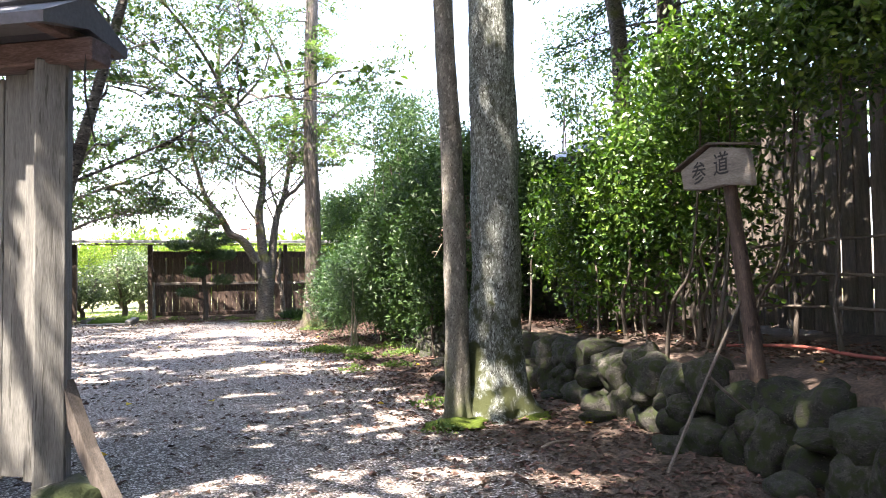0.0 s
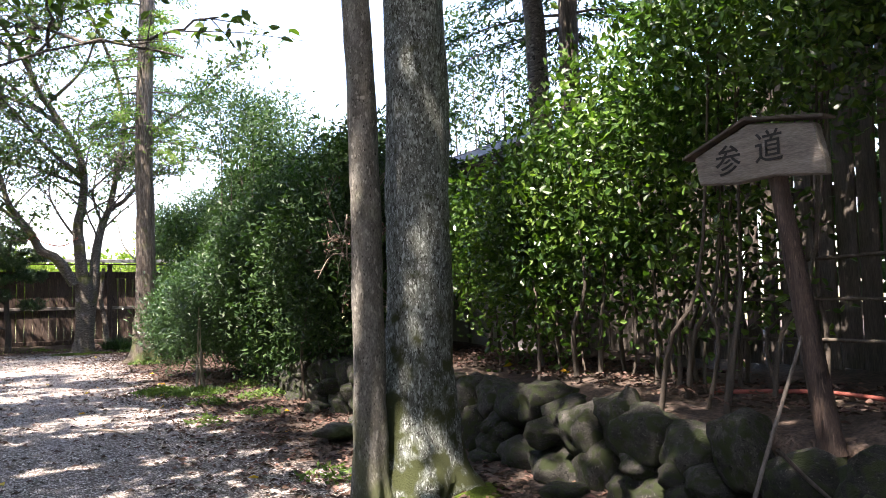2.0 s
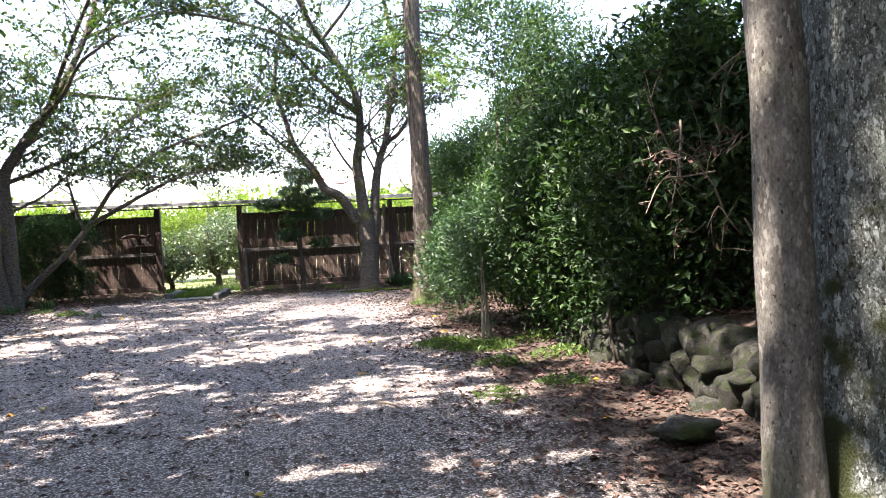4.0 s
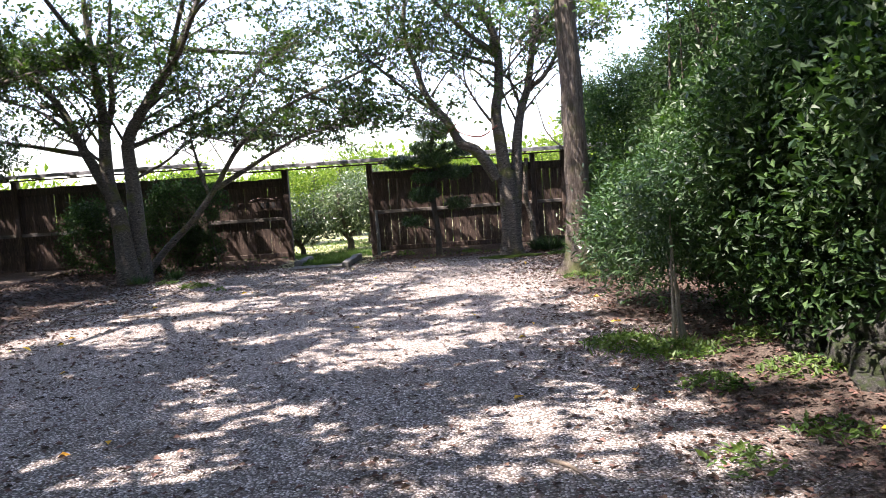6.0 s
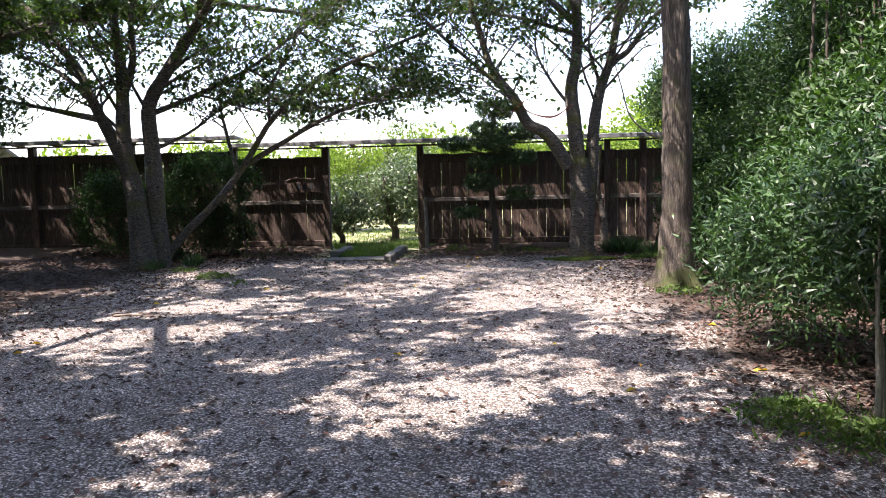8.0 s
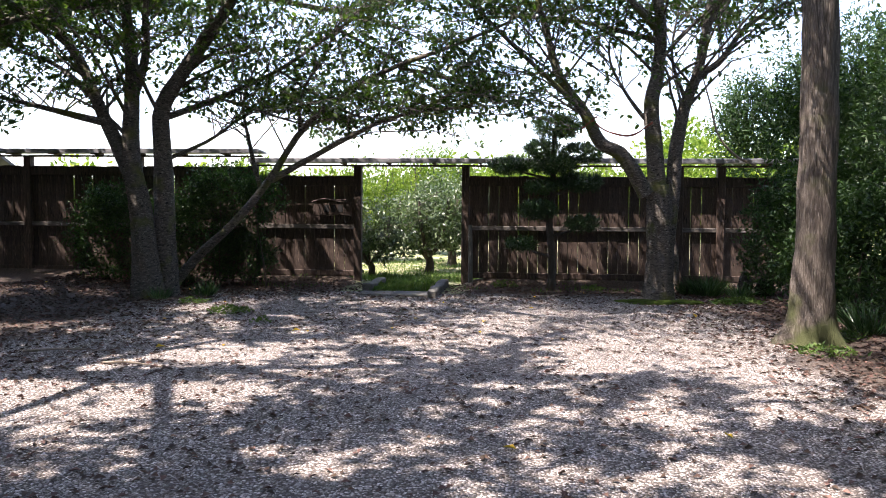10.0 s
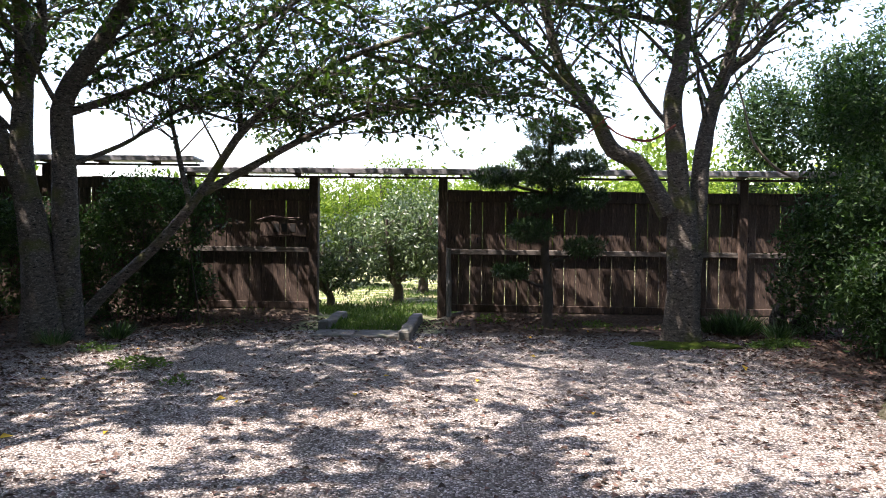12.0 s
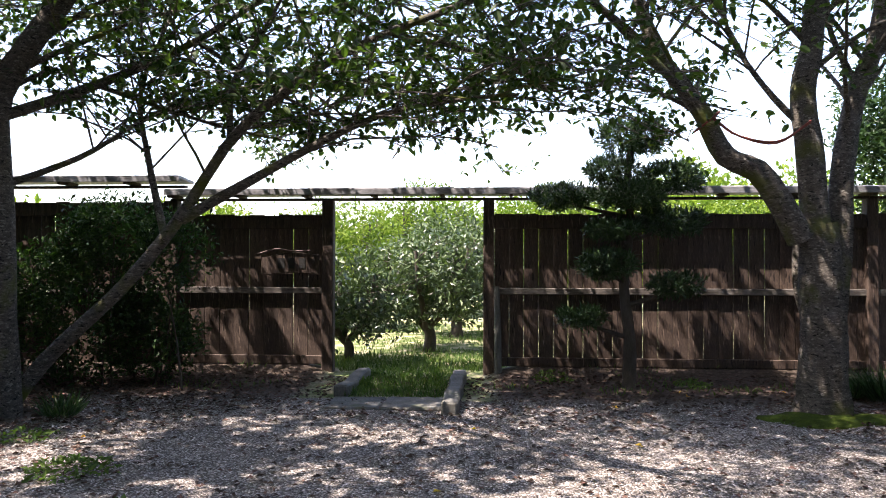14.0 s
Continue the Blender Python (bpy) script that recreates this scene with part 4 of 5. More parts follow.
tree("cherry_tree", [
    limb_run([(-5.02, -3.4, -0.1), (-5.08, -3.4, 0.7), (-5.17, -3.4, 1.5), (-5.33, -3.4, 2.49), (-5.3, -3.4, 3.76), (-5.4, -3.4, 5.02), (-5.5, -3.4, 6.8)], 0.24, 0.05),
    limb_run([(-5.25, -3.4, 1.9), (-5.5, -3.4, 2.4), (-5.82, -3.4, 3.08), (-6.19, -3.4, 3.92), (-6.7, -3.4, 4.6), (-7.6, -3.3, 5.6)], 0.14, 0.04),
    limb_run([(-4.8, -3.2, -0.05), (-4.84, -3.2, 1.5), (-4.86, -3.2, 2.27), (-4.88, -3.2, 3.12), (-4.54, -3.2, 3.73), (-4.03, -3.2, 4.42), (-3.57, -3.2, 5.1), (-2.9, -3.2, 6.4), (-2.5, -3.1, 7.8)], 0.19, 0.05),
    limb_run([(-4.85, -2.9, 0.1), (-4.5, -2.8, 0.6), (-3.77, -2.8, 1.26), (-3.15, -2.8, 1.98), (-2.55, -2.8, 2.87), (-1.77, -2.8, 3.5), (-0.99, -2.8, 3.9), (-0.04, -2.9, 4.21), (1.0, -3.0, 4.6)], 0.085, 0.025),
    limb_run([(-3.1, -2.8, 2.0), (-2.45, -2.85, 2.35), (-1.75, -2.9, 2.71), (-1.05, -2.9, 3.03), (-0.4, -3.0, 3.15), (0.4, -3.1, 3.2)], 0.06, 0.015, 16),
    limb_run([(-5.3, -3.4, 3.3), (-5.0, -3.5, 4.0), (-4.95, -3.6, 4.8), (-4.6, -4.0, 6.2)], 0.09, 0.03, 16),
    limb_run([(-4.2, -3.2, 4.3), (-3.2, -4.2, 4.8), (-2.4, -5.4, 5.3), (-1.4, -6.4, 5.6)], 0.07, 0.02, 16),
    limb_run([(-5.7, -3.4, 2.9), (-6.5, -3.9, 3.1), (-7.4, -4.4, 3.3)], 0.07, 0.02, 12),
    limb_run([(-3.8, -3.2, 4.8), (-2.6, -5.2, 5.8), (-1.6, -7.0, 6.4), (-0.6, -9.0, 6.7)], 0.06, 0.015, 16),
    limb_run([(-5.4, -3.4, 5.0), (-5.4, -5.4, 6.0), (-4.8, -7.4, 6.5), (-4.2, -9.4, 6.8)], 0.06, 0.015, 16),
    limb_run([(-2.9, -3.2, 6.4), (-1.4, -3.5, 6.8), (0.2, -3.9, 6.9)], 0.05, 0.015, 14),
    # Two limbs added towards the fence to put its boards in shade.
    limb_run([(-3.57, -3.2, 5.1), (-2.6, -1.8, 5.2), (-1.6, -0.7, 5.2), (-0.8, 0.2, 5.0)], 0.06, 0.015, 14),
    limb_run([(-5.3, -3.4, 3.9), (-6.0, -2.0, 4.6), (-6.6, -0.8, 4.9)], 0.06, 0.015, 12),
    limb_run([(-4.88, -3.2, 3.0), (-4.0, -2.9, 3.4), (-3.0, -2.7, 3.9), (-2.0, -2.6, 4.6), (-1.2, -2.5, 5.2)], 0.06, 0.015, 16),
    limb_run([(-3.3, -2.8, 1.85), (-3.55, -2.6, 2.6), (-3.7, -2.5, 3.4), (-3.4, -2.4, 4.3)], 0.045, 0.012, 14),
    limb_run([(-2.6, -2.8, 2.8), (-2.6, -2.65, 3.5), (-2.2, -2.5, 4.3), (-1.9, -2.4, 5.0)], 0.04, 0.012, 14),
    limb_run([(-0.9, -2.8, 3.9), (-0.1, -2.7, 3.75), (0.5, -2.6, 3.5), (0.9, -2.5, 3.2)], 0.03, 0.01, 14),
    limb_run([(-4.86, -3.2, 2.3), (-4.3, -2.6, 2.7), (-3.9, -2.0, 3.2), (-3.6, -1.5, 3.5)], 0.04, 0.012, 14),
    limb_run([(-3.0, -2.7, 3.9), (-2.4, -2.5, 3.5), (-1.7, -2.4, 3.15), (-1.1, -2.3, 3.0)], 0.03, 0.01, 14),
    limb_run([(-4.0, -2.9, 3.4), (-3.5, -2.4, 3.25), (-2.8, -2.1, 3.05), (-2.2, -1.9, 2.95)], 0.03, 0.01, 14),
    limb_run([(-2.0, -2.6, 4.6), (-1.0, -2.4, 4.1), (-0.3, -2.3, 3.6), (0.1, -2.2, 3.2)], 0.03, 0.01, 14),
    # The next six high limbs are added to shade the yard and left fence.
    limb_run([(-2.5, -3.1, 7.8), (-1.5, -5.0, 8.2), (-0.2, -6.5, 8.3), (1.2, -7.5, 8.2)], 0.05, 0.015, 16),
    limb_run([(-2.9, -3.2, 6.4), (-1.6, -5.0, 6.8), (0.0, -6.2, 7.0), (1.0, -7.4, 7.0)], 0.05, 0.015, 16),
    limb_run([(-2.5, -3.1, 7.8), (-2.4, -4.6, 9.0), (-1.8, -6.0, 9.8)], 0.05, 0.015, 14),
    limb_run([(-5.5, -3.4, 6.8), (-4.6, -5.0, 8.2), (-3.4, -6.6, 9.0), (-2.2, -7.8, 9.2)], 0.05, 0.015, 16),
    limb_run([(-5.5, -3.4, 6.8), (-6.5, -5.0, 7.2), (-7.2, -6.4, 7.2)], 0.05, 0.015, 14),
    limb_run([(-6.7, -3.4, 4.6), (-8.0, -4.2, 5.2), (-9.2, -4.8, 5.4)], 0.05, 0.015, 14),
    limb_run([(-5.9, -3.4, 3.3), (-7.0, -2.8, 4.0), (-8.2, -2.2, 4.4)], 0.06, 0.015, 12),
], M_CHERRY, M_LEAF_CHERRY, "old many-stemmed cherry tree with mossy bark and a low slanting limb", 16, 11, 7, 2.6, 22, leaf_len=0.095, leaf_wid=0.053, zmin=2.35, oval=True)


def straight_tree(name, x, y, r0, r1, h, bark, label, flare=0.9, lean=(0, 0), sides=30):
    ob = thing(name, (x, y, 0), label, "tree")
    n = 80
    z = np.linspace(0, 1, n) ** 1.6 * h
    radii = r0 + (r1 - r0) * z / h + r0 * flare * np.exp(-z / 0.34)
    pts = np.stack([lean[0] * z / h + 0.03 * np.sin(z * 0.9), lean[1] * z / h + 0.03 * np.cos(z * 0.7), z - 0.06], -1)
    v, q = tube(pts, radii, sides, 0.07)
    a = np.arctan2(v[:, 1], v[:, 0])
    low = np.exp(-np.clip(v[:, 2], 0, 9) / 0.25)
    s = 1 + low * 0.24 * np.sin(a * 5 + x)
    v[:, 0] *= s
    v[:, 1] *= s
    part("trunk", quad_mesh("trunk", v, q, bark, True), ob)
    return ob, pts


def conifer_sprays(ob, pts, z0, z1, count, reach, seed, leaf, offset=(0, 0)):
    r = np.random.default_rng(seed)
    wood, base, axis = [], [], []
    for _ in range(count):
        z = z0 + (z1 - z0) * r.random()
        i = int(np.argmin(np.abs(pts[:, 2] - z)))
        a = r.random() * 2 * np.pi
        ln = reach * (0.4 + 0.8 * r.random()) * (1.1 - 0.5 * (z - z0) / (z1 - z0))
        d = np.array([np.cos(a), np.sin(a), -0.15 + 0.3 * r.random()])
        uu = np.linspace(0, 1, 6)[:, None]
        b = pts[i] + d * ln * uu + np.array([0, 0, -0.25 * ln]) * uu ** 2
        wood.append(tube(b, np.linspace(0.025, 0.006, 6), 4))
        m = int(130 * ln)
        u = 0.25 + 0.75 * r.random(m)[:, None]
        base.append(pts[i] + d * ln * u + np.array([0, 0, -0.25 * ln]) * u ** 2 + r.normal(0, 0.11, (m, 3)) * np.array([1, 1, 0.6]))
        axis.append(d * 0.8 + r.normal(size=(m, 3)) * 0.6 + np.array([0, 0, -0.3]))
    v, q = joined(wood)
    tagged(part("branch_growth", quad_mesh("branch_growth", v, q, M_CEDAR, True), ob), kind="stuff")
    v, q = leaf_faces(np.vstack(base), np.vstack(axis), 0.13, 0.03)
    part("crown", quad_mesh("crown", v, q, leaf), ob)


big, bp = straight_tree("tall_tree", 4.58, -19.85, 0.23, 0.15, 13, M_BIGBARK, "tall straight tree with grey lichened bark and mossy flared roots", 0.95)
conifer_sprays(big, bp, 7.4, 13, 70, 2.2, 31, M_LEAF_HEDGE)
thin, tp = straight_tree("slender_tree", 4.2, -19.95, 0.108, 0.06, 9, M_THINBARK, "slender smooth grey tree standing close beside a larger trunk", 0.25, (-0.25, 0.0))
conifer_sprays(thin, tp, 6.2, 9, 25, 1.4, 32, M_LEAF_HEDGE)
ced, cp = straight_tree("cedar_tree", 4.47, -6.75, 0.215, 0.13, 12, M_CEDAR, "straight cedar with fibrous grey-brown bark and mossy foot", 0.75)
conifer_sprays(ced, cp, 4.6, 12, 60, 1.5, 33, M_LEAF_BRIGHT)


def broadleaf(x, y, h, spread, seed, lean=(0, 0)):
    """A spreading tree, mostly unseen, added so its high crown shades the gravel."""
    r = np.random.default_rng(seed)
    late = x > 0 and y > -20
    rise = ((0.3, 0.0), (0.64, 0.14), (1.0, 1.0)) if late else ((0.25, 0.2), (0.55, 0.5), (1.0, 1.0))
    limbs = [limb_run([(x, y, -0.1)] + [(x + lean[0] * f, y + lean[1] * f, h * u) for u, f in rise], 0.15 if late else 0.24, 0.06, 40)]
    trunk = limbs[0][0]
    for k in range(8):
        a = k * 0.785 + r.random() * 0.5
        z0 = h * ((0.66 if late else 0.45) + 0.035 * k)
        bx, by, z0 = trunk[int(np.argmin(np.abs(trunk[:, 2] - z0)))]
        d = np.array([np.cos(a), np.sin(a)]) * spread * r.uniform(0.7, 1.05)
        limbs.append(limb_run([(bx, by, z0), (bx + d[0] * 0.4, by + d[1] * 0.4, z0 + 0.8), (bx + d[0] * 0.75, by + d[1] * 0.75, z0 + 1.3), (bx + d[0], by + d[1], z0 + 1.4)], 0.09, 0.02, 14))
    return tagged(tree("added_shade_tree", limbs, M_CHERRY, M_LEAF_CHERRY, "spreading broadleaf tree, mostly out of view, added to shade the gravel yard", {81: 14, 82: 14, 85: 13, 88: 13, 90: 13}.get(seed, 10), 15, 17, 2.2, seed, 0.13 if seed == 88 else 0.16, 0.075 if seed == 88 else 0.095, 9, zmin=3.0 if seed == 88 else 5.6, start=0.25), group="yard trees")


# Places and leans are set by where each added crown's shadow should fall.
for x, y, h, s, sd, ln in ((-7.0, -10.8, 10, 5.0, 81, (2.9, -0.3)), (-4.6, -16.6, 10.5, 4.3, 82, (2.8, -2.2)), (-3.8, -23.2, 10.5, 4.0, 83, (4.0, 0.9)), (-0.8, -30.5, 9, 5.0, 84, (1.0, 1.5)), (6.6, -27.2, 9, 4.3, 85, (-2.4, 1.5)), (-8.5, -18.5, 9, 4.8, 87, (2.0, 0.0)), (7.1, -17.9, 9.6, 3.4, 90, (-5.3, 2.7)), (-10.4, -4.0, 7.6, 4.4, 88, (1.4, 0.0))):
    broadleaf(x, y, h, s, sd, ln)

leaning = [limb_run([(0.85, -20.35, -0.05), (0.95, -20.3, 1.0), (1.08, -20.2, 1.95), (1.25, -20.2, 2.6), (1.5, -20.2, 3.6), (1.7, -20.1, 4.8)], 0.06, 0.03, 18),
           limb_run([(1.1, -20.2, 2.0), (1.7, -19.9, 2.35), (2.4, -19.6, 2.8), (3.1, -19.3, 3.05)], 0.012, 0.004, 12)]
tree("young_tree", leaning, M_CHERRY, M_LEAF_CHERRY, "thin leaning young tree behind the entrance gate post", 6, 4, 6, 0.8, 86, 0.09, 0.048, 8, zmin=1.3, oval=True)


def niwaki():
    ob = thing("cloud_pruned_pine", (1.79, -1.05, 0), "cloud-pruned podocarpus with dark rounded leaf pads", "shrub")
    v, q = tube(spline([(0, 0, -0.05), (0.02, 0, 0.6), (-0.05, 0, 1.3), (0.03, 0, 2.0), (0.0, 0, 2.6), (0.06, 0, 3.1)], 22), np.linspace(0.085, 0.03, 22), 9, 0.1)
    part("trunk", quad_mesh("trunk", v, q, M_STEM, True), ob)
    pads = [(0.06, 0, 3.1, 0.4, 0.34, 0.19), (-0.18, 0, 2.68, 0.3, 0.3, 0.13), (0.54, 0.05, 2.6, 0.34, 0.3, 0.16), (-0.8, 0, 2.36, 0.36, 0.3, 0.13),
            (0.0, -0.1, 2.36, 0.42, 0.36, 0.14), (0.52, 0, 2.06, 0.36, 0.34, 0.13), (-0.18, -0.1, 1.95, 0.3, 0.28, 0.09), (-0.27, -0.12, 1.52, 0.32, 0.3, 0.15),
            (0.57, -0.05, 1.28, 0.3, 0.26, 0.11), (-0.57, -0.05, 0.88, 0.26, 0.24, 0.09)]
    for p in pads:
        b = spline([(0, 0, p[2] - 0.25), (p[0] * 0.5, p[1] * 0.5, p[2] - 0.16), (p[0], p[1], p[2] - 0.05)], 7)
        v, q = tube(b, np.linspace(0.035, 0.015, 7), 6)
        limb = part("limb", quad_mesh("limb", v, q, M_STEM, True), ob)
        foliage("leaf_pad", limb, M_LEAF_NIWAKI, [(p[0], p[1], p[2], p[3] * 1.05, p[4], p[5] * 1.0)], 2600, 0.1, 0.016, 10, 0.022, 0.45, 0.5, out=0.7)


niwaki()


def rope():
    ob = thing("tree_rope", (0, 0, 0), "faded red rope slung between two cherry limbs", "rope")
    for k in (0.0, 0.018):
        v, q = tube(spline([(2.36, -2.74, 3.0 + k), (2.6, -2.72, 2.84), (3.0, -2.68, 2.78 - k), (3.36, -2.62, 2.98 + k)], 16), 0.011, 6)
        part("strand", quad_mesh("strand", v, q, M_RED, True), ob)
    v, q = tube([(2.33 + 0.13 * math.cos(a) * 0.9, -2.6 + 0.15 * math.sin(a), 3.0 + 0.13 * math.cos(a) * 0.75) for a in np.linspace(0, 6.28, 16)], 0.012, 6)
    part("loop", quad_mesh("loop", v, q, M_RED, True), ob)


rope()


def bare_vine():
    ob = thing("hanging_branch", (4.2, -2.3, 3.9), "dead bare branch hanging from a cherry limb", "branch")
    v, q = tube(spline([(0, 0, 0), (0.16, -0.05, -0.6), (0.3, -0.05, -1.1), (0.62, -0.02, -1.45), (0.95, 0.05, -1.6)], 18), np.linspace(0.01, 0.026, 18), 6, 0.1)
    part("stem", quad_mesh("stem", v, q, M_STICK, True), ob)


bare_vine()


# ---- shrubs and hedges ----
def shrub(name, at, blobs, leaf, per_m2, length, width, label, stems=6, spread=0.35, stem_top=1.2, seed=1, clump=8, group="", puff=0.09, depth=0.35, stem_r=0.025, bark=None, out=0.25, oval=False):
    ob = thing(name, at, label, "shrub", group)
    r = np.random.default_rng(seed)
    o = np.array(at)
    for _ in range(stems):
        c = blobs[r.integers(len(blobs))]
        top = np.array(c[:3]) - o + r.normal(0, 0.3, 3) * np.array([c[3], c[4], 0.4])
        if spread < 0.1:
            b = r.normal(0, spread, 2)
            top[:2] *= 0.2
        else:
            b = top[:2] * 0.92 + r.normal(0, 0.14, 2)
        zb = height(b[0] + o[0], b[1] + o[1]) - o[2] - 0.08 if o[2] < 0.3 else -0.12
        p = spline([(b[0], b[1], zb), (0.85 * b[0] + 0.15 * top[0] + r.normal(0, 0.04), 0.85 * b[1] + 0.15 * top[1] + r.normal(0, 0.05), stem_top * 0.4),
                    (0.5 * b[0] + 0.5 * top[0], 0.5 * b[1] + 0.5 * top[1] + r.normal(0, 0.06), stem_top * 0.8), tuple(top)], 12)
        v, q = tube(p, np.linspace(stem_r * r.uniform(0.5, 1), 0.007, 12), 6, 0.08)
        part("stem", quad_mesh("stem", v, q, bark or M_STEM, True), ob)
    lumps = list(blobs)
    for cx, cy, cz, rx, ry, rz in blobs:
        for _ in range(7):
            d = r.normal(size=3)
            d /= np.linalg.norm(d)
            s = r.uniform(0.22, 0.4)
            lumps.append((cx + d[0] * rx * 0.85, cy + d[1] * ry * 0.85, cz + abs(d[2]) * rz * 0.85, rx * s, ry * s, rz * s))
    blobs = lumps
    foliage("leaves", ob, leaf, [(c[0] - o[0], c[1] - o[1], c[2] - o[2], *c[3:]) for c in blobs], per_m2, length, width, clump, puff, depth, zmin=0.06 - o[2], out=out, oval=oval)
    return ob


shrub("hedge_shrub", (5.75, -13.6, 0.1), [(5.75, -13.6, 1.45, 1.05, 2.0, 1.5), (5.7, -15.6, 1.85, 0.95, 1.7, 1.4), (5.9, -11.9, 1.5, 1.2, 1.4, 1.55), (5.9, -16.4, 2.3, 0.8, 1.1, 1.0), (6.2, -13.8, 2.4, 0.9, 1.6, 1.0)],
      M_LEAF_HEDGE, 520, 0.085, 0.038, "large dense dark green clipped evergreen hedge mass", 12, 1.3, 1.4, 41, puff=0.12, depth=0.5)
shrub("evergreen_shrub", (4.5, -12.95, 0.02), [(4.5, -12.6, 1.2, 0.5, 0.7, 0.5), (4.6, -11.4, 0.95, 0.65, 0.9, 0.7), (4.85, -12.2, 1.6, 0.5, 0.8, 0.45), (4.45, -10.6, 0.8, 0.45, 0.6, 0.55)],
      M_LEAF_SHRUB, 640, 0.1, 0.021, "narrow-leaved evergreen shrub on a pale bare stem", 3, 0.05, 0.6, 42, stem_r=0.034, depth=0.9, puff=0.12, bark=M_PALESTEM, out=0.5)
shrub("camellia_hedge", (5.95, -20.2, 0.62), [(5.9, -19.0, 1.75, 0.45, 0.85, 0.7), (6.0, -20.2, 2.3, 0.55, 1.0, 0.8), (6.2, -21.6, 2.85, 0.75, 1.0, 0.6), (6.35, -22.9, 3.1, 0.8, 1.0, 0.55)],
      M_LEAF_GLOSS, 760, 0.058, 0.033, "leggy camellia hedge with glossy leaves above bare stems", 22, 1.2, 1.0, 43, puff=0.12, depth=0.75, oval=True)
shrub("camellia_hedge", (6.1, -19.6, 0.62), [(6.1, -19.2, 1.45, 0.4, 1.1, 0.7), (6.3, -20.7, 1.55, 0.35, 1.0, 0.65)], M_LEAF_GLOSS, 330, 0.066, 0.038,
      "thin lower growth of a camellia hedge with bare stems", 16, 1.2, 1.0, 143, puff=0.12, depth=0.8, stem_r=0.02, oval=True)
shrub("laurel_shrub", (6.3, -9.4, 0.0), [(6.4, -9.2, 1.5, 1.2, 1.7, 1.6), (6.9, -7.2, 1.4, 1.2, 1.4, 1.5)], M_LEAF_HEDGE, 400, 0.1, 0.045, "dark rounded evergreen shrub beside the yard", 8, 0.7, 1.2, 44)
shrub("corner_shrub", (6.5, -2.2, 0.0), [(6.5, -2.6, 1.3, 1.0, 1.1, 1.4), (6.8, -1.4, 2.9, 1.2, 0.9, 1.3), (6.1, -4.4, 0.9, 0.9, 1.2, 0.9), (5.7, -1.5, 1.0, 0.5, 0.6, 1.0), (5.9, -3.6, 0.6, 0.7, 0.7, 0.6), (7.6, -3.6, 2.9, 1.2, 1.5, 2.0), (7.4, -5.6, 2.6, 1.0, 1.2, 2.0)],
      M_LEAF_HEDGE, 360, 0.1, 0.04, "dark evergreen shrub filling the fence corner", 10, 0.6, 1.2, 45)
shrub("tall_evergreen", (7.0, 1.6, 0.0), [(7.0, 1.6, 3.0, 1.6, 1.0, 1.9), (8.6, 1.4, 3.6, 1.5, 1.0, 2.0)], M_LEAF_HEDGE, 260, 0.11, 0.045, "tall dark evergreen rising behind the fence's end", 6, 0.5, 2.4, 55, group="tall evergreens")
shrub("evergreen_shrub", (-6.4, -9.4, 0.1), [(-6.4, -9.4, 1.2, 1.15, 1.0, 1.15), (-7.4, -8.2, 1.3, 1.1, 1.0, 1.2)], M_LEAF_HEDGE, 420, 0.13, 0.03, "dark drooping evergreen shrub along the yard's edge", 8, 0.7, 0.9, 46, out=0.6, puff=0.12, depth=0.6)
shrub("evergreen_tree", (-8.0, -6.6, 0.1), [(-7.2, -6.3, 2.75, 1.5, 1.1, 0.45), (-8.2, -6.6, 3.4, 1.6, 1.4, 0.6), (-7.6, -6.0, 4.4, 1.3, 1.2, 0.5), (-8.9, -6.8, 2.2, 1.2, 1.3, 0.9), (-8.0, -6.4, 5.4, 1.3, 1.2, 0.6)], M_LEAF_HEDGE, 300, 0.13, 0.035, "dark evergreen tree with drooping layered boughs over the fence", 9, 0.3, 2.2, 49, out=0.5, puff=0.14, depth=0.8, stem_r=0.05)
shrub("evergreen_shrub", (-8.6, -9.4, 0.1), [(-8.6, -9.4, 1.6, 1.5, 1.8, 1.6), (-9.2, -12.8, 1.8, 1.6, 2.2, 1.9), (-8.9, -16.5, 2.0, 1.7, 2.4, 2.0)], M_LEAF_HEDGE, 180, 0.16, 0.055, "dark rounded evergreen shrub bordering the gravel", 8, 0.8, 1.2, 47)
shrub("low_shrub", (-4.3, -1.0, 0.05), [(-5.2, -1.2, 0.9, 0.95, 0.5, 0.9), (-4.3, -1.0, 0.55, 0.6, 0.4, 0.5), (-3.75, -1.5, 1.65, 0.4, 0.4, 0.45), (-6.7, -1.4, 1.0, 0.9, 0.7, 0.9), (-4.6, -1.2, 1.9, 0.6, 0.4, 0.45)], M_LEAF_HEDGE, 520, 0.08, 0.032, "thin shaded shrub growing along the fence foot", 9, 0.6, 0.8, 48)

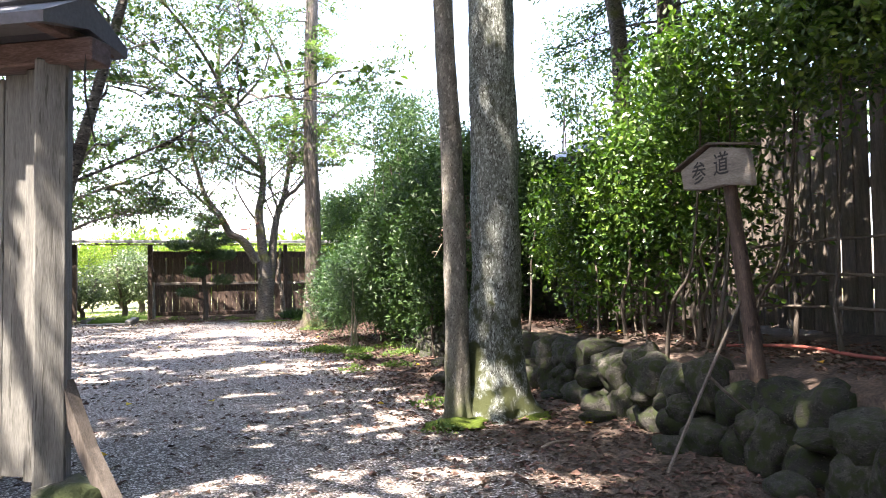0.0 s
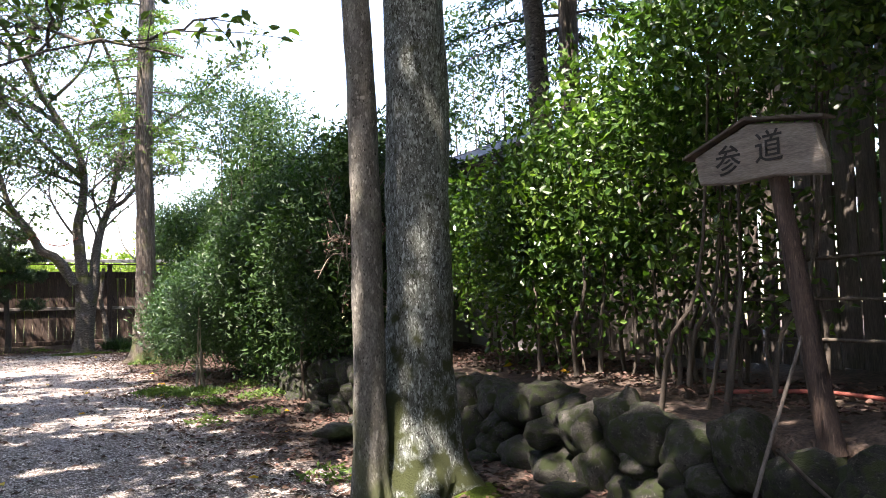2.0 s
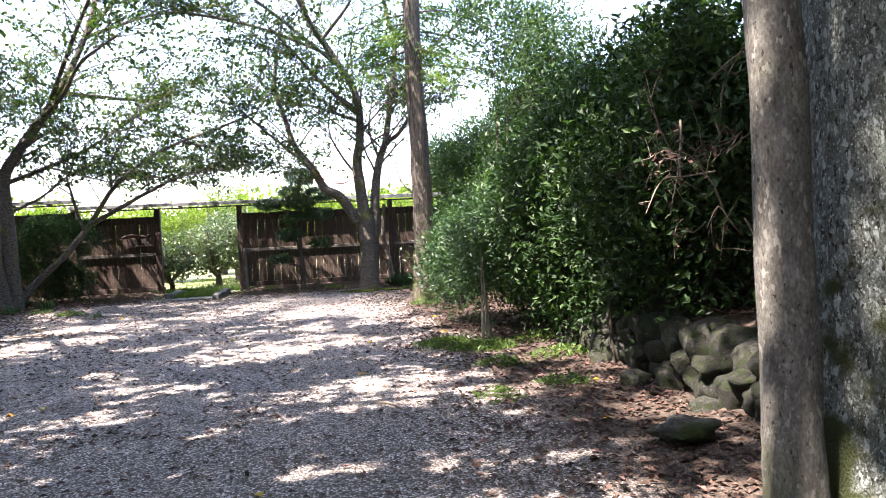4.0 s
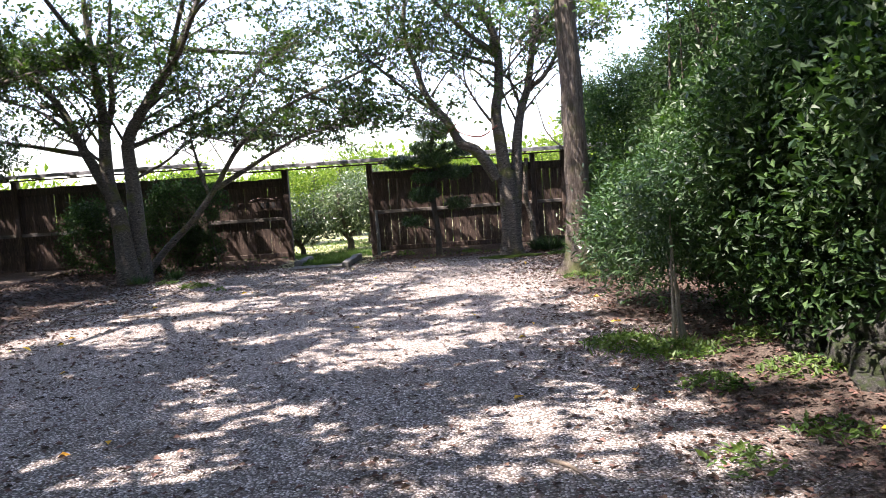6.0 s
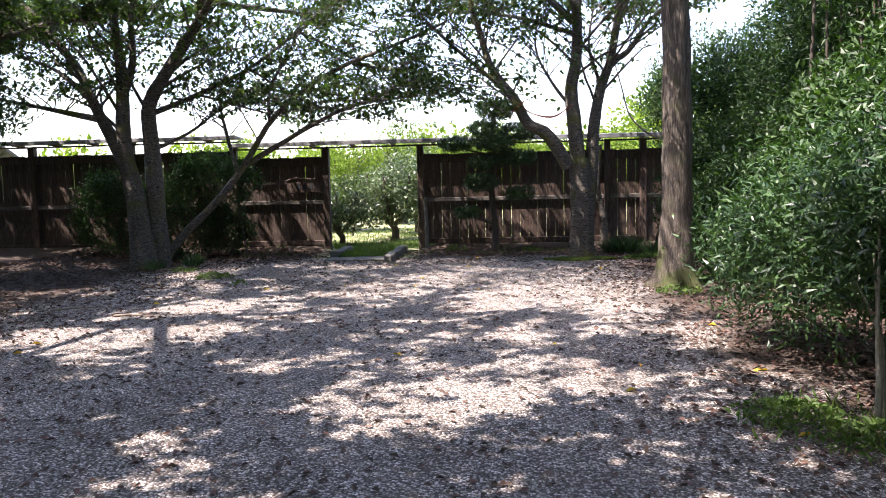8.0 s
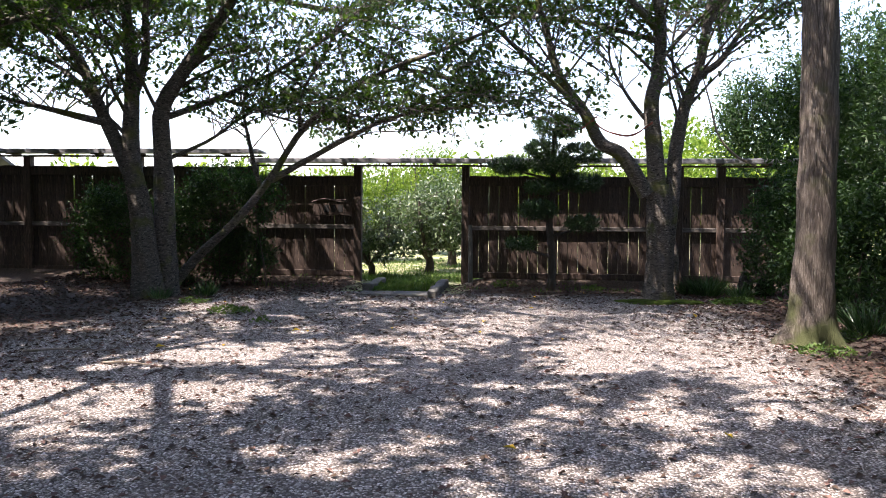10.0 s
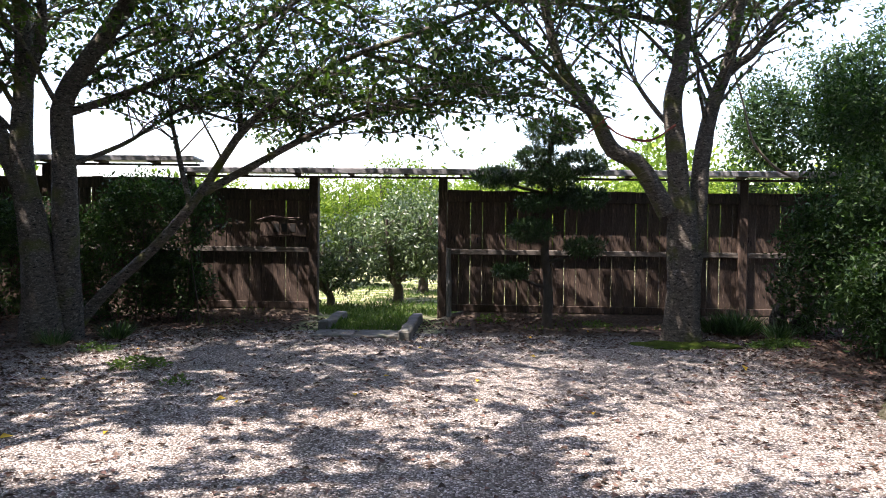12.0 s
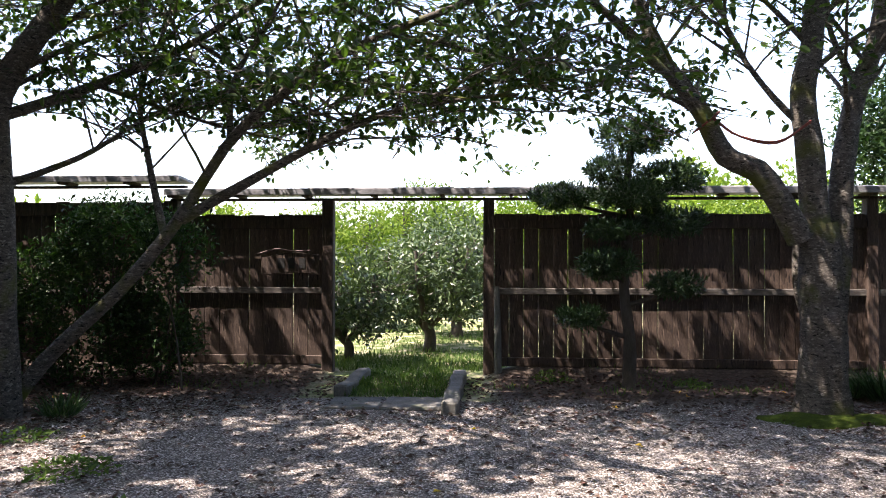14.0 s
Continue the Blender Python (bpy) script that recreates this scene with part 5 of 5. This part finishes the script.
def dead_brush():
    ob = thing("dead_brush", (5.45, -17.0, 1.7), "tangle of pale dead twigs with curled leaves at the hedge's end", "branches")
    r = np.random.default_rng(91)
    tips = []
    for _ in range(20):
        a = r.normal(0, 0.22, 3)
        d = np.array([-0.22 + r.normal(0, 0.2), -0.3 + r.normal(0, 0.22), r.normal(-0.05, 0.3)])
        p = spline([tuple(a), tuple(a + d * 0.4 + r.normal(0, 0.05, 3)), tuple(a + d * 0.8 + r.normal(0, 0.06, 3)), tuple(a + d * 1.1 + np.array([0, 0, -0.14]))], 10)
        pieces = [tube(p, np.linspace(0.008, 0.003, 10), 5, 0.1)]
        for k in (4, 6, 8):
            e = p[k] + r.normal(0, 0.12, 3)
            pieces.append(tube([p[k], (p[k] + e) / 2 + r.normal(0, 0.015, 3), e], [0.004, 0.003, 0.002], 4))
            tips += [e, p[k]]
        v, q = joined(pieces)
        part("twig", quad_mesh("twig", v, q, M_STICK, True), ob)
    base = np.repeat(np.array(tips), 2, 0) + r.normal(0, 0.02, (len(tips) * 2, 3))
    v, q = leaf_faces(base, r.normal(size=base.shape) + np.array([0, 0, -0.8]), 0.055, 0.024, fold=0.25)
    tagged(part("dead_leaf_growth", quad_mesh("dead_leaf_growth", v, q, M_DEADLEAF), ob), kind="stuff")


dead_brush()

# tall growth behind the hedge
for x, y, z, s, sd in ((6.5, -8.5, 4.2, 1.0, 51), (7.8, -7.6, 3.8, 1.3, 54), (9.9, -12.5, 4.6, 1.2, 52), (10.6, -19.0, 5.2, 1.7, 53)):
    shrub("tall_evergreen", (x, y, 0.3), [(x, y, z, s, s, s * 1.1), (x - 0.5, y + 0.6, z + s, s * 0.8, s * 0.8, s * 0.8), (x + 0.4, y - 0.8, z - s * 0.9, s * 0.9, s * 0.9, s * 0.8)],
          M_LEAF_HEDGE, 150 if x < 9 else 90, 0.105, 0.042, "tall loose evergreen rising behind the hedge", 14, 0.5, z, sd, clump=22, group="tall evergreens", puff=0.17, depth=0.7, stem_r=0.05)
# Its last five blobs lie above the view, added to shade bank and wall.
shrub("tall_evergreen", (8.4, -23.6, 0.5), [(7.4, -23.4, 3.9, 1.2, 1.6, 0.9), (8.6, -22.0, 4.6, 1.5, 1.8, 1.0), (7.2, -25.2, 4.6, 1.6, 1.6, 1.1), (8.8, -24.6, 5.8, 1.8, 2.0, 1.2), (7.0, -21.4, 5.6, 1.4, 1.6, 0.6), (7.4, -19.0, 5.9, 1.5, 1.6, 0.7), (6.4, -24.4, 6.0, 1.6, 1.8, 0.7), (6.4, -23.6, 7.4, 2.3, 2.4, 0.8), (8.2, -20.6, 7.4, 2.0, 2.6, 0.9)], M_LEAF_HEDGE, 190, 0.16, 0.08,
      "tall dark evergreen overhanging the slatted fence, upper crown added for shade", 8, 0.6, 3.4, 56, group="tall evergreens", puff=0.14, depth=0.7, stem_r=0.06)
for x, y, h in ((8.8, -16.2, 12), (9.6, -15.2, 13), (11.0, -21.5, 13)):
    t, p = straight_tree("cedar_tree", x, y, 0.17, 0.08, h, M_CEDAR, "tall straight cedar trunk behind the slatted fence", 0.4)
    conifer_sprays(t, p, 5.0, h, 55, 2.0, int(x * 7), M_LEAF_HEDGE)


# ---- orchard beyond the gate ----
def orchard_tree(x, y, s, seed):
    limbs = [limb_run([(x, y, -0.05), (x + 0.03, y, 0.3 * s), (x - 0.05, y, 0.5 * s)], 0.12 * s, 0.1 * s, 8)]
    r = np.random.default_rng(seed)
    for k in range(5):
        a = k * 1.26 + r.random()
        d = np.array([np.cos(a), np.sin(a)]) * s
        limbs.append(limb_run([(x - 0.05, y, 0.42 * s), (x + d[0] * 0.35, y + d[1] * 0.35, 0.8 * s), (x + d[0] * 0.7, y + d[1] * 0.7, 1.4 * s), (x + d[0] * 0.8, y + d[1] * 0.8, 2.0 * s)], 0.07 * s, 0.025, 12))
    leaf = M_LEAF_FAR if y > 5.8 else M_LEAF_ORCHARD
    ob = tree("orchard_tree", limbs, M_STEM, leaf, "low spreading orchard tree with grey-green leaves on grass", 3, 3, 8, 0.6 * s, seed, 0.08, 0.035, 8, zmin=0.8)
    o = (x, y, 0)
    foliage("foliage", ob, leaf, [(0, 0, 1.65 * s, 1.15 * s, 1.15 * s, 0.85 * s), (-0.5 * s, 0.2, 1.2 * s, 0.8 * s, 0.8 * s, 0.6 * s), (0.6 * s, -0.2, 1.25 * s, 0.8 * s, 0.8 * s, 0.65 * s)], 290, 0.11, 0.05, 8, 0.09, 0.6)
    return tagged(ob, group="orchard trees")


for x, y, s, sd in ((-0.99, 2.75, 0.9, 61), (-2.15, 1.35, 0.68, 62), (-0.65, 5.2, 1.05, 63), (0.9, 8.2, 1.25, 70), (-3.6, 7.2, 1.2, 64), (2.6, 6.0, 1.2, 65), (5.6, 7.6, 1.3, 66), (-6.5, 6.5, 1.2, 67), (-2.0, 11.5, 1.5, 68), (1.5, 12.0, 1.5, 69)):
    orchard_tree(x, y, s, sd)


def woods(name, label, blobs, per_m2, length, width, material):
    P, D = foliage_points(blobs, per_m2, 6, 0.35, 0.4)
    ok = P[:, 2] > 0
    v, q = leaf_faces(P[ok], D[ok] + rng.normal(size=P[ok].shape) * 0.7, length, width, up=D[ok])
    tagged(new(name, quad_mesh(name, v, q, material)), label, "woods", kind="stuff")


def far_woods():
    r = np.random.default_rng(70)
    blobs = []
    for i in range(64):
        x, y = r.uniform(-42, 42), r.uniform(28, 56)
        h = r.uniform(2.9, 4.2) + (5.0 if x > 12 else 0) * r.random()
        blobs.append((x, y, h * 0.5, r.uniform(2, 4), r.uniform(2, 4), h * 0.62))
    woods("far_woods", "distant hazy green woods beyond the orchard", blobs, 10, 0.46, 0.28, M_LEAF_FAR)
    # Leaf masses mostly outside the view, added to cut skylight in the yard.
    near = []
    for i in range(13):
        if i < 7:
            near.append((15.5 + r.uniform(-1, 1), -38 + i * 3.2, 4.5, 3.0, 2.6, r.uniform(4.5, 6.5)))
        near.append((-15 + r.uniform(-1, 1), -38 + i * 2.9, 4.2, 2.8, 2.6, r.uniform(4.5, 6.5)))
    for i in range(11):
        near.append((-16 + i * 3.2, -39 + r.uniform(-1, 1), 4.5, 2.8, 2.4, r.uniform(4.5, 6.5)))
    woods("surrounding_woods", "dense dark evergreen woods added round the yard to cut skylight", near, 15, 0.55, 0.34, M_LEAF_HEDGE)


far_woods()


# ---- grass, litter and gravel ----
def in_gravel(x, y):
    return (x < 4.0 + 0.25 * np.sin(y * 1.7)) & (x > -4.8 + 0.3 * np.sin(y * 1.3)) & (y < -1.9)


def grass(name, n, xr, yr, length, label, mask=None):
    P = np.stack([rng.uniform(*xr, n), rng.uniform(*yr, n), np.zeros(n)], -1)
    if mask is not None:
        P = P[mask(P[:, 0], P[:, 1])]
    P[:, 2] = height(P[:, 0], P[:, 1])
    a = rng.normal(size=P.shape) * np.array([0.5, 0.5, 0.15]) + np.array([0, 0, 1])
    v, q = leaf_faces(P, a, length, 0.012, fold=0.05)
    tagged(new(name, quad_mesh(name, v, q, M_GRASS)), label, "grass", kind="stuff")


grass("orchard_grass", 36000, (-4, 2.2), (0.1, 7.5), 0.11, "thin orchard grass beyond the gate", lambda x, y: (rng.random(len(x)) < np.clip(1.5 - y * 0.55, 0.22, 1)) & (wavy(np.stack([x, y, x * 0], -1), 1.6) > -0.1 - 0.6 * (y < 1.5)))
grass("gateway_grass", 2600, (-1.56, -0.42), (-2.0, 0.2), 0.09, "fresh green grass growing between the kerb stones")
grass("moss_and_weeds", 800, (3.5, 4.9), (-13.9, -12.0), 0.1, "green weeds round the shrub's foot", lambda x, y: (np.hypot((x - 4.15) / 0.65, (y + 13.1) / 0.75) + 0.4 * rng.random(len(x))) < 1)
grass("fence_foot_weeds", 1500, (-4.2, 5.4), (-1.6, 0.1), 0.08, "sparse weeds along the fence foot", lambda x, y: (wavy(np.stack([x, y, x * 0], -1), 2.3) > 0.15) & ~((x > -2.0) & (x < 0.1)))


def weeds(name, spots, label):
    """Low leafy weed clumps."""
    P, A = [], []
    for x, y, rad, n in spots:
        a, d = rng.random(n) * 6.28, rad * np.sqrt(rng.random(n)) * (0.6 + 0.4 * rng.random(n))
        px, py = x + np.cos(a) * d, y + np.sin(a) * d
        P.append(np.stack([px, py, height(px, py) + 0.01 + 0.1 * rng.random(n) * (1 - d / rad)], -1))
        A.append(rng.normal(size=(n, 3)) * np.array([1, 1, 0.4]) + np.array([0, 0, 0.45]))
    v, q = leaf_faces(np.vstack(P), np.vstack(A), 0.06, 0.026, up=np.array([0, 0, 1.0]))
    tagged(new(name, quad_mesh(name, v, q, M_GRASS)), label, "weeds", kind="stuff")


weeds("leafy_weeds", [(3.95, -12.9, 0.4, 500), (4.35, -13.4, 0.45, 600), (4.3, -14.6, 0.3, 200), (3.9, -16.2, 0.25, 90), (4.2, -19.2, 0.3, 110), (3.9, -20.4, 0.2, 60), (-2.95, -5.15, 0.38, 300), (-2.2, -6.0, 0.15, 60),
      (4.4, -7.4, 0.4, 220), (4.9, -6.4, 0.4, 260), (-3.9, -4.2, 0.3, 120), (4.9, -2.6, 0.35, 380), (4.5, -2.9, 0.25, 200), (-1.45, -1.3, 0.18, 160), (-1.5, -0.3, 0.2, 160), (2.6, -0.9, 0.3, 160), (0.9, -0.5, 0.3, 120), (4.6, -15.8, 0.3, 150), (5.0, -14.4, 0.4, 260), (5.1, -13.2, 0.4, 260)],
      "small green leafy weeds growing in the gravel edge")


def grass_tuft(x, y, rad, n, length):
    a, d = rng.random(n) * 6.28, rad * 0.5 * np.sqrt(rng.random(n))
    P = np.stack([np.cos(a) * d, np.sin(a) * d, np.zeros(n)], -1)
    A = np.stack([np.cos(a) * (0.2 + 1.3 * d / rad), np.sin(a) * (0.2 + 1.3 * d / rad), np.full(n, 1.0)], -1) + rng.normal(size=(n, 3)) * 0.2
    v, q = leaf_faces(P, A, length, 0.014, fold=0.1)
    ob = thing("grass_tuft", (x, y, 0.02), "tuft of long dark green ornamental grass by a tree foot", "grass", "grass tufts")
    tagged(part("leaf_growth", quad_mesh("leaf_growth", v, q, M_LEAF_SHRUB), ob), kind="stuff")


for x, y, rad, n, ln in ((4.5, -1.8, 0.34, 420, 0.36), (4.2, -1.6, 0.22, 200, 0.28), (5.0, -2.1, 0.25, 200, 0.26), (-4.1, -3.3, 0.25, 160, 0.25), (-4.6, -3.9, 0.2, 110, 0.22), (5.35, -6.2, 0.35, 260, 0.4)):
    grass_tuft(x, y, rad, n, ln)


def garden_stones():
    for x, y, s, sd in ((5.35, -1.15, (0.13, 0.12, 0.3), 301), (5.65, -1.3, (0.16, 0.14, 0.2), 302), (4.75, -17.9, (0.22, 0.16, 0.07), 304)):
        ob = thing("garden_stone", (x, y, 0.1), "rough upright grey stone set in soil", "stone", "garden stones")
        part("stone", bm_mesh("stone", boulder(*s, sd, 3), M_STONE, True), ob)


garden_stones()


def moss_patch(x, y, rx, ry, seed):
    ob = thing("moss_patch", (x, y, 0.0), "soft green moss cushion spreading at a tree's foot", "moss", "moss patches")
    bm = boulder(rx, ry, 0.045, seed, 3)
    for v in bm.verts:
        v.co.z += 0.02 * noise.noise(v.co * 9) * (v.co.z > 0)
        v.co.xy *= 1 + 0.2 * noise.noise(Vector((v.co.x * 4, v.co.y * 4, seed)))
    part("cushion", bm_mesh("cushion", bm, M_MOSS, True), ob)


for i, (x, y, rx, ry) in enumerate(((3.3, -2.85, 0.5, 0.35), (3.9, -2.8, 0.4, 0.25), (4.75, -6.6, 0.3, 0.25), (4.1, -20.2, 0.3, 0.22), (4.95, -20.2, 0.25, 0.2))):
    moss_patch(x, y, rx, ry, 200 + i)


def litter(name, n, length, width, material, label, dens):
    P = np.stack([rng.uniform(-8, 7, n), rng.uniform(-25, -0.3, n), np.zeros(n)], -1)
    P = P[rng.random(n) < dens(P[:, 0], P[:, 1])]
    P[:, 2] = height(P[:, 0], P[:, 1]) + 0.012
    w = (P[:, 0] > 5.62) & (P[:, 1] < -13.5)
    P[w, 2] += 0.58
    a = rng.normal(size=P.shape) * np.array([1, 1, 0.1])
    v, q = leaf_faces(P, a, length, width, up=np.array([0, 0, 1.6]), fold=0.18)
    tagged(new(name, quad_mesh(name, v, q, material)), label, "leaves", kind="stuff")


def litter_density(x, y):
    edge = np.clip((x - 3.0) / 1.6, 0, 1) + 0.8 * np.clip((-x - 2.4) / 2.6, 0, 1) + 0.7 * np.clip((y + 3.6) / 2.4, 0, 1)
    return np.clip(0.12 + 0.11 * (wavy(np.stack([x, y, x * 0], -1), 0.9) > 0.1) + 0.75 * edge, 0, 1)


litter("fallen_leaves", 105000, 0.056, 0.034, M_DEADLEAF, "scattered dry brown fallen leaves", litter_density)
litter("yellow_fallen_leaves", 110, 0.085, 0.055, M_YELLOWLEAF, "a few fresh yellow fallen leaves", lambda x, y: np.full(len(x), 0.9))


def pebbles(n):
    x, y = rng.uniform(-4.4, 4.3, n), rng.uniform(-23.5, -2.0, n)
    k = in_gravel(x, y)
    x, y = x[k], y[k]
    n = len(x)
    c = np.stack([x, y, height(x, y) + 0.002], -1)
    s = (0.006 + 0.008 * rng.random(n) ** 2)[:, None]
    a = rng.random(n) * 6.28
    o = np.array([[1, 0, 0], [0, 1, 0], [-1, 0, 0], [0, -1, 0], [0, 0, 1]], float)
    v = np.zeros((n, 5, 3))
    st = 0.7 + 0.6 * rng.random((n, 5))
    ca, sa = np.cos(a)[:, None], np.sin(a)[:, None]
    v[..., 0] = (o[:, 0] * ca - o[:, 1] * sa) * s * st
    v[..., 1] = (o[:, 0] * sa + o[:, 1] * ca) * s * st
    v[..., 2] = o[:, 2] * s * st * 0.75
    v += c[:, None]
    b = np.arange(n)[:, None] * 5
    q = np.concatenate([b + np.array([[i, (i + 1) % 4, 4]]) for i in range(4)])
    tagged(new("loose_gravel", quad_mesh("loose_gravel", v.reshape(-1, 3), q, M_PEBBLE)), "loose pale grey gravel stones", "gravel", kind="stuff")


pebbles(100000)
